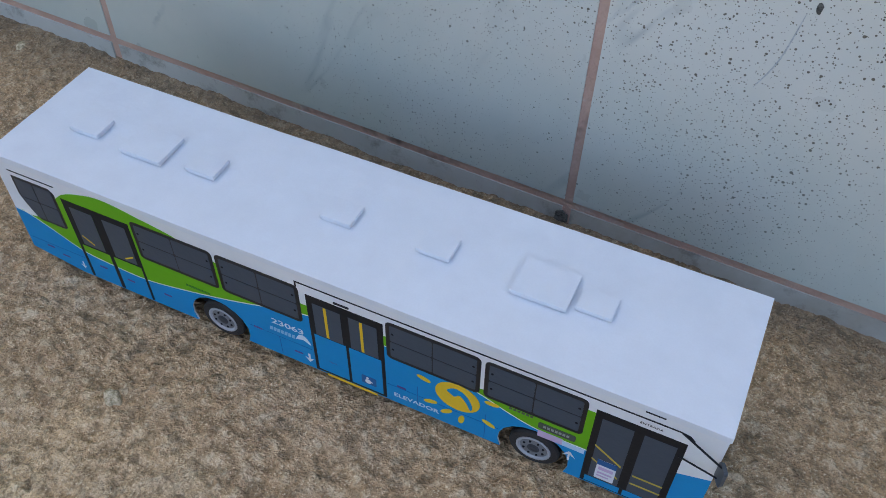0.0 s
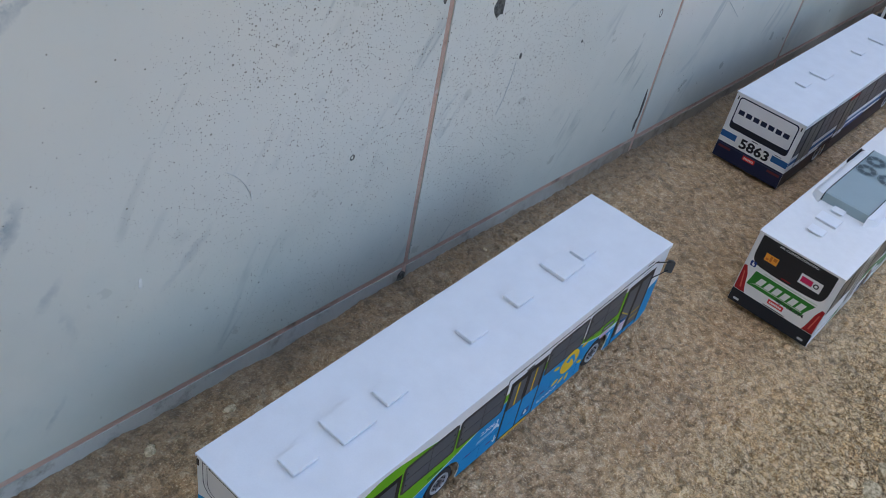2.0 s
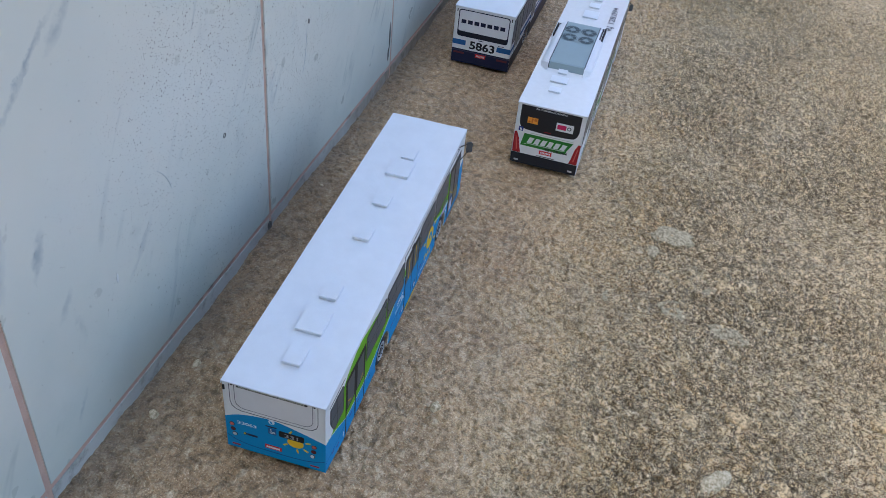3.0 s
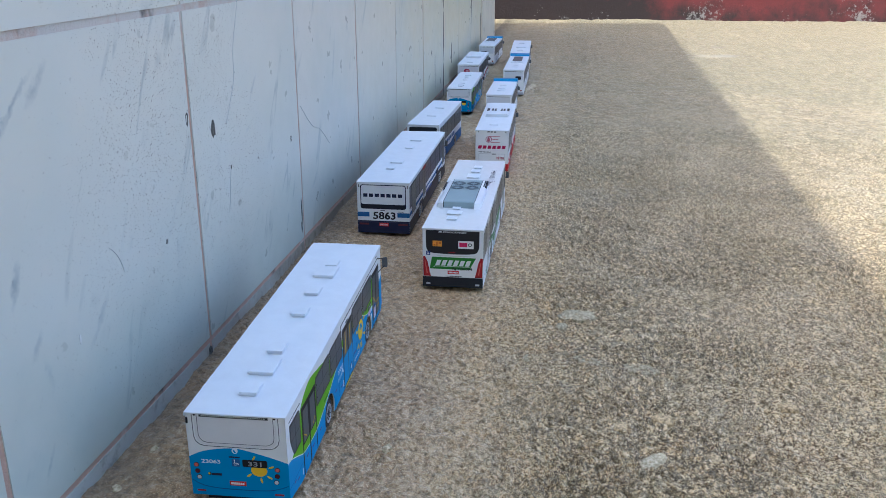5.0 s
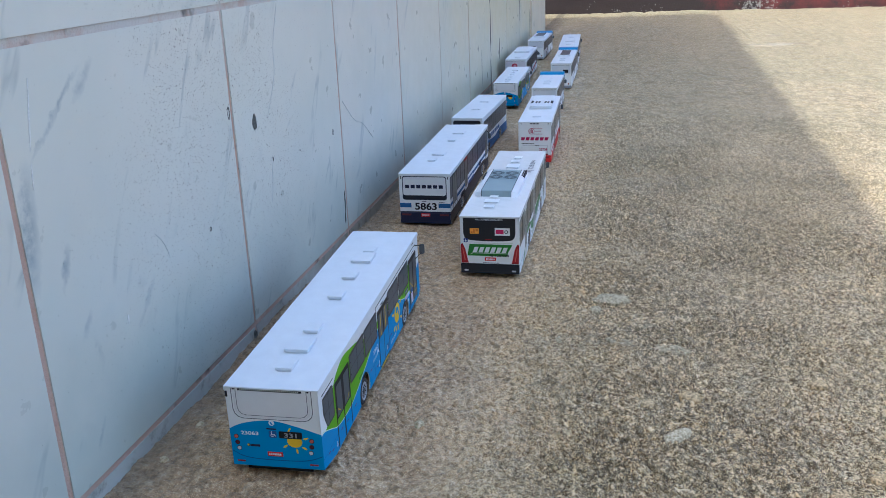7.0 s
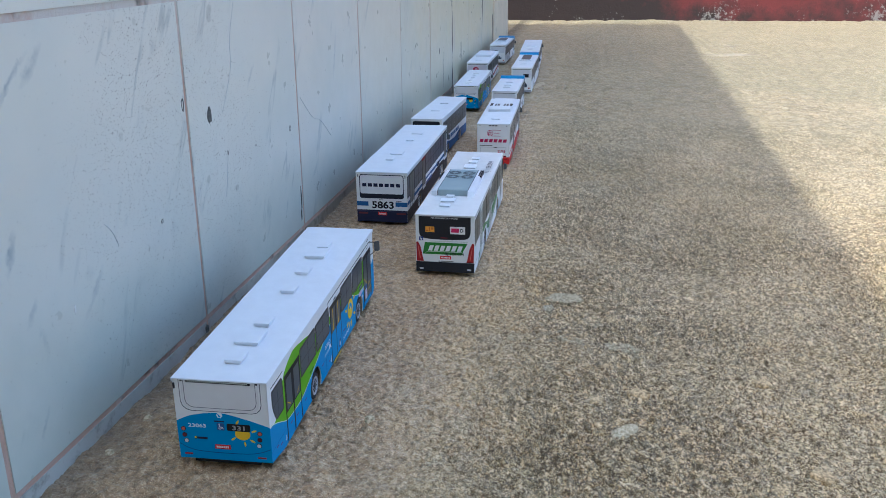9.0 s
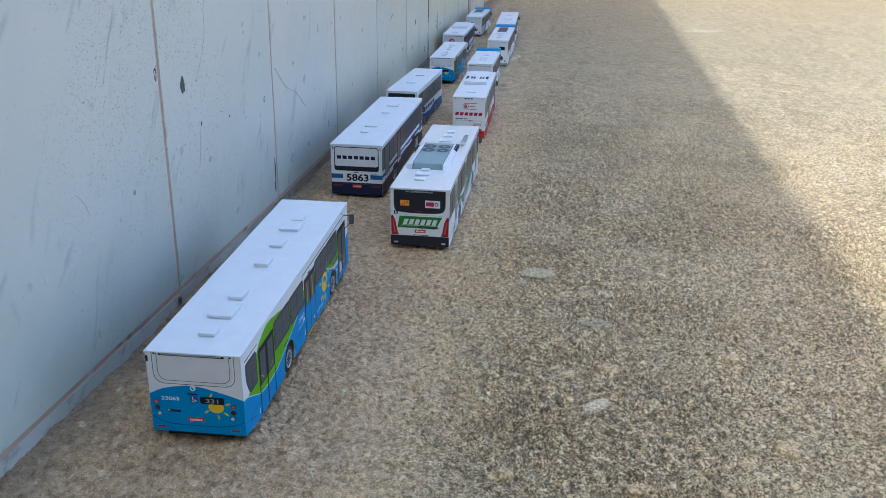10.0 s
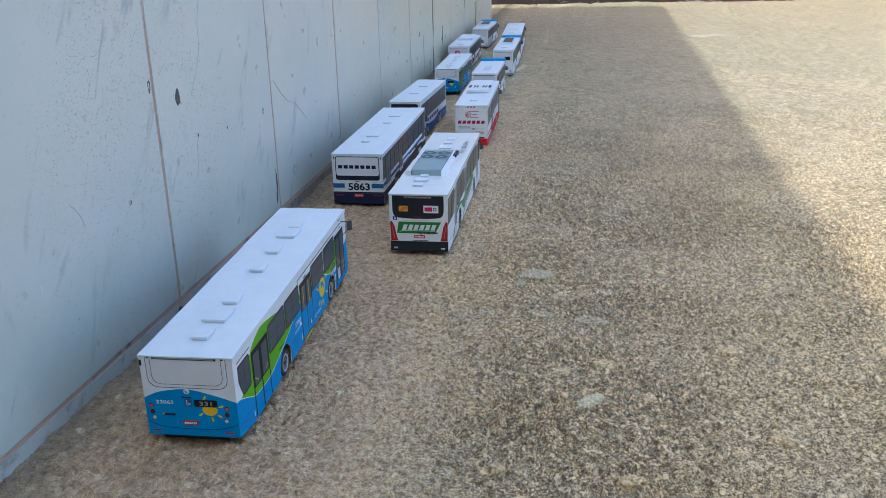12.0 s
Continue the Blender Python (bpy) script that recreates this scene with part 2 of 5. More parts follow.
    for scale, least, most in ((260, 0.09, 0.19), (480, 0.04, 0.31), (820, 0.0, 0.36), (1150, 0.0, 0.38)):
        d, own_size = n.cells(scale), n.axis(0, n.cells(scale, out="Color"))
        size = n.maths("MULTIPLY", n.ramp(there, (0.10, (least,)), (0.52, (most,))), n.maths("POWER", own_size, 3.0))
        speck = n.ramp(n.maths("SUBTRACT", size, d), (0.0, (0.0,)), (0.03, (0.9,)))
        base = n.mix(speck, base, (0.09, 0.075, 0.045))
    # greenish dirt at the foot, with reflection and shade put into the colour
    low = n.maths("ADD", n.axis(2), n.maths("MULTIPLY", n.noise(16, 4, 0.7), 0.10))
    base = n.mix(n.maths("MULTIPLY", n.ramp(low, (0.04, (0.5,)), (0.15, (0.0,))), n.ramp(n.axis(0), (0.35, (1.0,)), (0.75, (0.25,)))), base, (0.29, 0.40, 0.38))
    n.colour(base)
    n.link(n.ramp(n.noise(40, 4), (0.3, (0.26,)), (0.8, (0.48,))), n.b.inputs["Roughness"])
    n.bump(n.noise(30, 2), 0.0004, 0.5)
    return n.m


def make_skirting():
    """The cut strip at the foot of the wall, dirty and worn."""
    n = Nodes("dirty_ceramic", 0.5)
    base = n.mix(n.noise(25, 4), (0.44, 0.47, 0.46), (0.58, 0.60, 0.58))
    soil = n.maths("ADD", n.maths("MULTIPLY", n.axis(0), 1.1), n.maths("MULTIPLY", n.noise(18, 5, 0.7), 0.9))
    base = n.mix(n.ramp(soil, (0.30, (0.1,)), (0.70, (0.8,))), base, (0.27, 0.215, 0.15))
    base = n.mix(n.ramp(n.noise(60, 5, 0.7), (0.52, (0.0,)), (0.70, (0.7,))), base, (0.12, 0.10, 0.075))
    n.colour(base)
    n.bump(n.noise(200, 4), 0.0006, 0.6)
    return n.m


def make_grout():
    n = Nodes("terracotta_grout", 0.95)
    base = n.mix(n.noise(60, 4), (0.42, 0.26, 0.20), (0.66, 0.47, 0.39))
    base = n.mix(n.ramp(n.noise(34, 4, 0.7), (0.58, (0.0,)), (0.70, (0.8,))), base, (0.60, 0.57, 0.52))
    pale = n.maths("MULTIPLY", n.ramp(n.axis(2), (0.20, (0.0,)), (0.25, (1.0,))), n.ramp(n.noise(45, 4, 0.7), (0.36, (0.35,)), (0.52, (1.0,))))
    base = n.mix(pale, base, (0.60, 0.56, 0.52))
    base = n.mix(n.ramp(n.noise(21, 4, 0.7, n.moved((4, 1, 2))), (0.60, (0.0,)), (0.70, (0.85,))), base, (0.07, 0.06, 0.05))
    n.colour(base)
    n.bump(n.noise(420, 4, 0.7), 0.0012)
    return n.m


def make_redwall():
    n = Nodes("flaking_red_paint", 0.8)
    base = n.mix(n.noise(7, 4), (0.095, 0.018, 0.017), (0.18, 0.028, 0.026))
    z = n.axis(2)
    rise = n.maths("SUBTRACT", n.maths("MULTIPLY", n.noise(9, 5, 0.7), 0.37), n.maths("MULTIPLY", z, 0.8))
    side = n.maths("ADD", rise, n.maths("MULTIPLY", n.ramp(n.maths("ADD", n.maths("MULTIPLY", n.axis(1), 1.0), 0.55), (0.0, (0.0,)), (1.0, (1.0,))), 0.24))
    base = n.mix(n.ramp(side, (0.11, (0.0,)), (0.22, (0.92,))), base, (0.018, 0.016, 0.014))
    worn = n.maths("SUBTRACT", n.maths("ADD", n.maths("MULTIPLY", n.noise(55, 5, 0.75), 0.5), n.maths("MULTIPLY", n.noise(5, 2), 0.5)), n.maths("MULTIPLY", z, 0.5))
    base = n.mix(n.ramp(worn, (0.56, (0.0,)), (0.61, (0.6,))), base, (0.36, 0.35, 0.32))
    n.colour(base)
    n.bump(n.noise(70, 5, 0.7), 0.003)
    return n.m


def make_plaster():
    n = Nodes("cream_plaster", 0.85)
    base = n.mix(n.noise(20, 4), (0.58, 0.52, 0.40), (0.72, 0.65, 0.50))
    n.colour(n.mix(n.ramp(n.noise(11, 5, 0.7), (0.56, (0.0,)), (0.7, (0.6,))), base, (0.25, 0.23, 0.19)))
    n.bump(n.noise(260, 4), 0.001)
    return n.m


def make_stone(name, a, b):
    n = Nodes(name, 0.9)
    n.colour(n.mix(n.ramp(n.noise(520, 4, 0.75), (0.38, (0.0,)), (0.58, (1.0,))), a, b))
    n.bump(n.noise(500, 4, 0.7), 0.0012)
    return n.m


def make_rubber():
    n = Nodes("black_rubber_print", 0.7)
    n.colour(n.mix(n.noise(300, 3), (0.010, 0.010, 0.012), (0.030, 0.030, 0.032)))
    n.bump(n.noise(900, 2), 0.0002)
    return n.m


def make_gloss(name, rgb):
    n = Nodes(name, 0.22)
    n.colour(n.mix(n.noise(200, 2), tuple(c * 0.9 for c in rgb), rgb))
    return n.m


SKIRTING = make_skirting()
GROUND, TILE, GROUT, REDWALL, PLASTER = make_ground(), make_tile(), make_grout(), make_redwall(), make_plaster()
RUBBER = make_rubber()
STONE_GREY = make_stone("grey_cement", (0.20, 0.155, 0.085), (0.60, 0.50, 0.33))
STONE_PALE = make_stone("pale_cement", (0.34, 0.27, 0.15), (0.72, 0.61, 0.42))
SANDY = make_stone("sandy_concrete_lump", (0.20, 0.135, 0.065), (0.78, 0.58, 0.33))
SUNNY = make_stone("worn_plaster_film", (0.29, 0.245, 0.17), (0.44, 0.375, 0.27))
STAIN = make_stone("dark_chipped_glaze", (0.035, 0.035, 0.03), (0.14, 0.14, 0.13))
SCRATCHED = make_stone("bared_ceramic", (0.62, 0.64, 0.62), (0.82, 0.83, 0.81))
VEIN = make_stone("grey_green_vein", (0.36, 0.41, 0.42), (0.56, 0.60, 0.60))
GLOSSTAPE = make_gloss("clear_tape_on_card", (0.80, 0.82, 0.84))


# ---- building helpers ----
def part(name, bm, material, parent, label=""):
    me = bpy.data.meshes.new(name)
    bmesh.ops.recalc_face_normals(bm, faces=bm.faces)
    bm.to_mesh(me)
    bm.free()
    me.materials.append(material)
    ob = new(name, me)
    ob.parent = parent
    return tagged(ob, label)


def add_box(bm, x0, x1, y0, y1, z0, z1, bevel=0.0):
    m = Matrix.LocRotScale(((x0 + x1) / 2, (y0 + y1) / 2, (z0 + z1) / 2), None, (x1 - x0, y1 - y0, z1 - z0))
    made = bmesh.ops.create_cube(bm, size=1, matrix=m)["verts"]
    if bevel:
        edges = list({e for v in made for e in v.link_edges})
        bmesh.ops.bevel(bm, geom=edges, offset=bevel, segments=2, affect="EDGES")
    return bm


def rrect(u0, v0, u1, v1, r=1.0, n=3):
    pts = []
    for cu, cv, a in ((u1 - r, v1 - r, 0), (u0 + r, v1 - r, 90), (u0 + r, v0 + r, 180), (u1 - r, v0 + r, 270)):
        for i in range(n + 1):
            b = radians(a + 90 * i / n)
            pts.append((cu + r * math.cos(b), cv + r * math.sin(b)))
    return pts


def rect(u0, v0, u1, v1):
    return [(u0, v0), (u1, v0), (u1, v1), (u0, v1)]


def disc(u, v, r, n=20, squash=1.0):
    return [(u + r * math.cos(2 * math.pi * i / n), v + r * squash * math.sin(2 * math.pi * i / n)) for i in range(n)]


def arc(points, n=6):
    """A smooth line through the points (u, v), as a list."""
    out = []
    p = [points[0], *points, points[-1]]
    for i in range(1, len(p) - 2):
        for k in range(n):
            t = k / n
            out.append(tuple(0.5 * (2 * p[i][c] + (p[i + 1][c] - p[i - 1][c]) * t + (2 * p[i - 1][c] - 5 * p[i][c] + 4 * p[i + 1][c] - p[i + 2][c]) * t * t
                             + (3 * p[i][c] - p[i - 1][c] - 3 * p[i + 1][c] + p[i + 2][c]) * t ** 3) for c in (0, 1)))
    return out + [tuple(points[-1])]


LETTERS = {}


def letters(text, bold=0.022):
    """The mesh data of a line of text in the built-in font, one unit high."""
    if (text, bold) not in LETTERS:
        c = bpy.data.curves.new("letters", "FONT")
        c.body, c.size, c.resolution_u, c.offset = text, 1.0, 3, bold
        ob = bpy.data.objects.new("letters", c)
        scene.collection.objects.link(ob)
        me = bpy.data.meshes.new_from_object(ob.evaluated_get(bpy.context.evaluated_depsgraph_get()))
        LETTERS[text, bold] = ([tuple(v.co) for v in me.vertices], [tuple(q.vertices) for q in me.polygons])
        bpy.data.objects.remove(ob)
        bpy.data.curves.remove(c)
        bpy.data.meshes.remove(me)
    return LETTERS[text, bold]


class Bus:
    """A card model bus. u, v, d are millimetres along a face, up it and out of it; u runs from the rear to the front on the
    sides and the roof, and from the right-hand side to the left on both ends."""

    def __init__(self, name, label, size, place, arches=(), hub=9.5, arch=13.0, low=4.0, shell=WHITE, end_low=None, group="card model buses by the wall"):
        self.L, self.W, self.H = size
        self.low, self.hub, self.arch, self.arches = low, hub, arch, arches
        self.end_low = end_low or low + 0.1
        self.e = tagged(new(name), label, "model bus", group)
        self.e.matrix_world = pose(*place)
        self.shell(shell)

    def at(self, face, u, v, d):
        w = self.W / 2
        x, y, z = {"right": (u, -w - d, v), "left": (u, w + d, v), "rear": (-d, -w + u, v), "front": (self.L + d, -w + u, v),
                   "roof": (u, -w + v, self.H + d)}[face]
        return (x / 1000, y / 1000, z / 1000)

    def slab(self, bm, face, pts, d0, d1):
        a = [bm.verts.new(self.at(face, u, v, d0)) for u, v in pts]
        b = [bm.verts.new(self.at(face, u, v, d1)) for u, v in pts]
        bm.faces.new(b), bm.faces.new(a[::-1])
        for i in range(len(pts)):
            j = (i + 1) % len(pts)
            bm.faces.new((a[i], a[j], b[j], b[i]))
        return bm

    def plate(self, name, face, pts, ink, layer=1, parent=None, label="", rough=0.5, deep=None):
        """One or several printed shapes of one ink, a hair thicker with every layer."""
        many = pts if isinstance(pts[0], list) else [pts]
        if len(many) > 1 and name in ("gutter_line", "hinge", "latch", "reflector", "handrail", "blue_band", "tail_lamp", "bumper_lamp", "post", "vent", "seam", "sign_mark", "operator_line", "operator_mark", "bumper_slot"):
            return [self.plate(name, face, p, ink, layer, parent, label, rough, deep) for p in many][0]
        bm = bmesh.new()
        for p in many:
            self.slab(bm, face, p, -0.05 if deep is None else deep, 0.07 * layer)
        return part(name, bm, paper(ink, rough), parent or self.e, label)

    def lettering(self, name, text, face, u, v, tall, ink, layer=4, wide=1.0, slant=0.0, along=1, turn=False, label="", bold=0.022):
        verts, faces = letters(text, bold)
        k = tall / 0.73
        way = -1 if face in ("rear",) else 1
        bm = bmesh.new()
        made = []
        for x, y, z in verts:
            a, b = (x + slant * y) * k * wide * way * along, y * k
            made.append(bm.verts.new(self.at(face, u - b if turn else u + a, v + a if turn else v + b, 0.07 * layer)))
        for f in faces:
            bm.faces.new([made[i] for i in f])
        return part(name, bm, paper(ink), self.e, label)

    def foot(self, u0, u1):
        """The lower edge from u0 to u1, up and round the wheel arches."""
        pts = [(u0, self.end_low), (u0 + 24, self.low)] if u0 < 1 else [(u0, self.low)]
        for c in self.arches:
            if u0 < c < u1:
                h = math.sqrt(max(0.1, self.arch ** 2 - (self.hub - self.low) ** 2)) if self.hub > self.low else self.arch
                a0 = math.atan2(self.low - self.hub, -h)
                a0 = a0 + 2 * math.pi if a0 < 0 else a0
                a1 = math.atan2(self.low - self.hub, h)
                pts += [(c + self.arch * math.cos(a0 + (a1 - a0) * i / 12), self.hub + self.arch * math.sin(a0 + (a1 - a0) * i / 12)) for i in range(13)]
        return pts + ([(u1 - 5, self.low), (u1, self.end_low)] if u1 > self.L - 1 else [(u1, self.low)])

    def shell(self, ink):
        bm = bmesh.new()
        top = self.H - 0.4
        for face in ("right", "left"):
            self.slab(bm, face, self.foot(0, self.L) + [(self.L, top), (0, top)], -0.7, 0)
        for face in ("rear", "front"):
            self.slab(bm, face, rect(0.3, self.end_low, self.W - 0.3, top), -0.7, 0)
        part("body", bm, paper(ink), self.e)
        bm = add_box(bmesh.new(), 0.002, (self.L - 2) / 1000, -self.W / 2000 + 0.008, self.W / 2000 - 0.008, (self.low + 1) / 1000, (self.H - 1.5) / 1000)
        part("underbody", bm, paper(BLACK), self.e, "black card inside of the wheel arches")

    def lid(self, lip=2.6, sag=0.35, ink=ROOF, over=0.45, tape=None):
        """The roof: one folded sheet with a lip down each side and a slightly uneven surface."""
        bm = bmesh.new()
        nu, nv = 36, 8
        rows = []
        for i in range(nu + 1):
            u = -over + (self.L + 2 * over) * i / nu
            line = []
            for j in range(-1, nv + 2):
                f = min(max(j, 0), nv) / nv
                v = -over + (self.W + 2 * over) * f
                z = sag * noise.noise(Vector((u * 0.022 + self.L, v * 0.05, self.H))) + 0.18 * noise.noise(Vector((u * 0.09, v * 0.14, self.L)))
                if j in (-1, nv + 1):
                    z = -lip + 0.5 * noise.noise(Vector((u * 0.12, v, 3.3))) + 0.3 * noise.noise(Vector((u * 0.5, v, 1.3)))
                line.append(bm.verts.new(self.at("roof", u, v, z)))
            rows.append(line)
        for a, b in zip(rows, rows[1:]):
            for i in range(len(a) - 1):
                bm.faces.new((a[i], b[i], b[i + 1], a[i + 1]))
        for line, d in ((rows[0], -0.8), (rows[-1], -0.8)):
            low = [bm.verts.new((v.co.x, v.co.y, min(v.co.z, self.H / 1000) + (d / 1000 if 0 < k < len(line) - 1 else 0))) for k, v in enumerate(line)]
            for i in range(1, len(line) - 2):
                bm.faces.new((line[i], line[i + 1], low[i + 1], low[i]))
        return part("roof", bm, tape or paper(ink, 0.42), self.e)

    def hatch(self, u0, v0, u1, v1, tall=1.8, ink=ROOF, name="roof_hatch", parent=None, bevel=0.18, d=0.0):
        a, b = self.at("roof", u0, v0, d + 0.9), self.at("roof", u1, v1, d + tall)
        bm = add_box(bmesh.new(), a[0], b[0], a[1], b[1], a[2], b[2], bevel / 1000)
        add_box(bm, a[0] + 0.0007, b[0] - 0.0007, a[1] + 0.0007, b[1] - 0.0007, a[2] - 0.0014, a[2] + 0.0002)
        return part(name, bm, paper(ink, 0.42), parent or self.e)

    def window(self, face, u0, v0, u1, v1, nu=2, nv=2, r=2.0, edge=0.9, glass=SLATE, rim=BLACK, cut=None, bar=0.45):
        w = self.plate("window", face, cut or rrect(u0, v0, u1, v1, r), rim, 2, rough=0.35)
        du, dv = (u1 - u0 - 2 * edge) / nu, (v1 - v0 - 2 * edge) / nv
        for i in range(nu):
            for k in range(nv):
                a, b = u0 + edge + i * du + bar / 2, v0 + edge + k * dv + bar / 2
                box = rrect(a, b, a + du - bar, b + dv - bar, 0.7, 2)
                if cut:
                    box = [(max(p[0], u0 + 0.8 + max(0, (v0 + 11.5 - p[1])) * 0.42), p[1]) for p in box]
                self.plate("pane", face, box, glass, 3, w, rough=0.3)
        return w

    def door(self, face, u0, v0, u1, v1, glass_from, lower=None, frame_ink=BLACK, glass=SLATE, leaves=2, low_edge=1.2):
        d = self.plate("door", face, rect(u0, v0, u1, v1), frame_ink, 2, rough=0.4)
        wide = (u1 - u0 - 1.6) / leaves
        for i in range(leaves):
            a = u0 + 0.8 + i * wide
            if lower:
                self.plate("door_leaf", face, rect(a + 0.6, v0 + low_edge, a + wide - 0.6, glass_from - 0.4), lower, 3, d)
            self.plate("pane", face, rect(a + 1.6, glass_from, a + wide - 1.6, v1 - 3.6), glass, 3, d, rough=0.3)
        return d

    def wheel(self, face, u, r=9.3, dish=(0.38, 0.40, 0.44)):
        """A card wheel set back in its arch."""
        side = -1 if face == "right" else 1
        y = side * (self.W / 2 - 1.2) / 1000
        turn = Matrix.Translation((u / 1000, y, r / 1000)) @ Matrix.Rotation(radians(90 * -side), 4, "X")
        w = new("wheel")
        w.parent = self.e

        def ring(name, prof, mat, label=""):
            bm = bmesh.new()
            n = 28
            loops = [[bm.verts.new(turn @ Vector((a / 1000 * math.cos(2 * math.pi * i / n), a / 1000 * math.sin(2 * math.pi * i / n), h / 1000))) for i in range(n)] for a, h in prof]
            for p, q in zip(loops, loops[1:]):
                for i in range(n):
                    bm.faces.new((p[i], p[(i + 1) % n], q[(i + 1) % n], q[i]))
            bm.faces.new(loops[-1])
            return part(name, bm, mat, w, label)

        ring("tyre", [(r, -7), (r, -0.5), (r - 0.5, 0.1), (r * 0.70, 0.35), (r * 0.68, -0.2)], RUBBER)
        ring("rim", [(r * 0.70, -0.3), (r * 0.68, 0.55), (r * 0.60, 0.6), (r * 0.54, 0.0), (r * 0.2, 0.05)], paper(dish, 0.35), "grey printed rim")
        ring("rim_disc", [(r * 0.545, 0.02), (r * 0.50, 0.12), (r * 0.22, 0.22)], paper((0.17, 0.18, 0.20), 0.35))
        ring("hub", [(r * 0.24, -0.3), (r * 0.24, 0.35), (r * 0.12, 0.6)], paper((0.05, 0.055, 0.065), 0.4))
        bm = bmesh.new()
        for i in range(8):
            a = 2 * math.pi * (i + 0.5) / 8
            c = turn @ Vector((r * 0.00041 * math.cos(a), r * 0.00041 * math.sin(a), 0.00014))
            bmesh.ops.create_icosphere(bm, subdivisions=1, radius=r * 0.00006, matrix=Matrix.Translation(c))
        part("rim_hole", bm, paper(BLACK), w)
        k = self.arch + 0.6
        bm = self.slab(bmesh.new(), face, [(u + k * math.cos(math.pi * i / 12), max(self.low, self.hub + k * math.sin(math.pi * i / 12))) for i in range(13)] + [(u - k, self.low), (u + k, self.low)], -10.5, -9.0)
        part("wheel_well", bm, RUBBER, w)
        return w

    def mirror(self, u, v, side=-1, reach=9.0, drop=11.0, ahead=6.0):
        """A wing mirror of black card on two thin arms."""
        y = side * self.W / 2
        m = new("wing_mirror")
        m.parent = self.e

        def rod(name, a, b, r):
            bm = bmesh.new()
            a, b = Vector(a) / 1000, Vector(b) / 1000
            q = (b - a).to_track_quat("Z", "Y").to_matrix().to_4x4()
            bmesh.ops.create_cone(bm, cap_ends=True, segments=8, radius1=r / 1000, radius2=r / 1000, depth=(b - a).length, matrix=Matrix.Translation((a + b) / 2) @ q)
            part(name, bm, paper(BLACK, 0.4), m)

        tip = (u + ahead, y + side * reach, v - drop * 0.45)
        rod("arm", (u, y, v), tip, 0.35)
        rod("arm", (u + 1, y, v - drop * 1.15), (tip[0], tip[1], tip[2] - drop * 0.55), 0.3)
        bm = bmesh.new()
        k = 0.74 if ahead > 10 else 0.6
        prof = rrect(-3.2 * k, -6.0 * k, 3.2 * k, 6.0 * k, 1.8 * k)
        q = Matrix.Translation((tip[0] / 1000, tip[1] / 1000, (tip[2] - 3.2) / 1000)) @ pose(0, 0, 0, 90, 0, 118 * -side)
        a = [bm.verts.new(q @ Vector((x / 1000, z / 1000, -0.0005))) for x, z in prof]
        b = [bm.verts.new(q @ Vector((x / 1000 * 0.9, z / 1000 * 0.94, 0.0007))) for x, z in prof]
        bm.faces.new(a[::-1]), bm.faces.new(b)
        for i in range(len(a)):
            bm.faces.new((a[i], a[(i + 1) % len(a)], b[(i + 1) % len(a)], b[i]))
        part("mirror_head", bm, paper((0.08, 0.09, 0.10), 0.35), m)

    def lamps(self, face, spots, r, inks):
        for (u, v), ink in zip(spots, inks):
            o = self.plate("lamp", face, disc(u, v, r), BLACK, 3)
            self.plate("lens", face, disc(u, v, r * 0.78, 16), ink, 5, o, rough=0.25)


def bars(u, v, wide, tall, n, way=1, gap=0.28, slant=0.0):
    """n plain blocks in a row, in the place of a word that is not lettered."""
    step = wide / n
    out = []
    for i in range(n):
        a = u + way * i * step
        b = a + way * step * (1 - gap)
        out.append([(a, v), (b, v), (b + way * slant * tall, v + tall), (a + way * slant * tall, v + tall)])
    return out


# ---- the yard ----
def lattice(a):
    return np.random.RandomState(a).rand(256, 256)


def value_noise(x, y, cell, seed):
    t = lattice(seed)
    gx, gy = x / cell, y / cell
    i, j = np.floor(gx).astype(int), np.floor(gy).astype(int)
    fx, fy = gx - i, gy - j
    fx, fy = fx * fx * (3 - 2 * fx), fy * fy * (3 - 2 * fy)
    p = lambda a, b: t[(i + a) % 256, (j + b) % 256]
    return (p(0, 0) * (1 - fx) + p(1, 0) * fx) * (1 - fy) + (p(0, 1) * (1 - fx) + p(1, 1) * fx) * fy


def dip(y):
    """The yard falls a few millimetres towards the tiled wall."""
    f = np.clip(y / 0.09, 0, 1)
    return -0.003 * f * f * (3 - 2 * f)


def pebbles(x, y, cell, seed):
    """The distance to the nearest of a scatter of grains about a cell apart, in cells."""
    a, b = lattice(seed), lattice(seed + 1)
    gx, gy = x / cell, y / cell
    i, j = np.floor(gx).astype(int), np.floor(gy).astype(int)
    best = np.full(x.shape, 9.0)
    for di in (-1, 0, 1):
        for dj in (-1, 0, 1):
            p, q = (i + di) % 256, (j + dj) % 256
            best = np.minimum(best, np.hypot(i + di + a[p, q] - gx, j + dj + b[p, q] - gy))
    return best


def creased(x, y, cell, seed):
    """A skin of lumps about a cell wide with sharp creases between them, from 0 in a crease to 1."""
    return np.sqrt(np.abs(2 * value_noise(x, y, cell, seed) - 1))


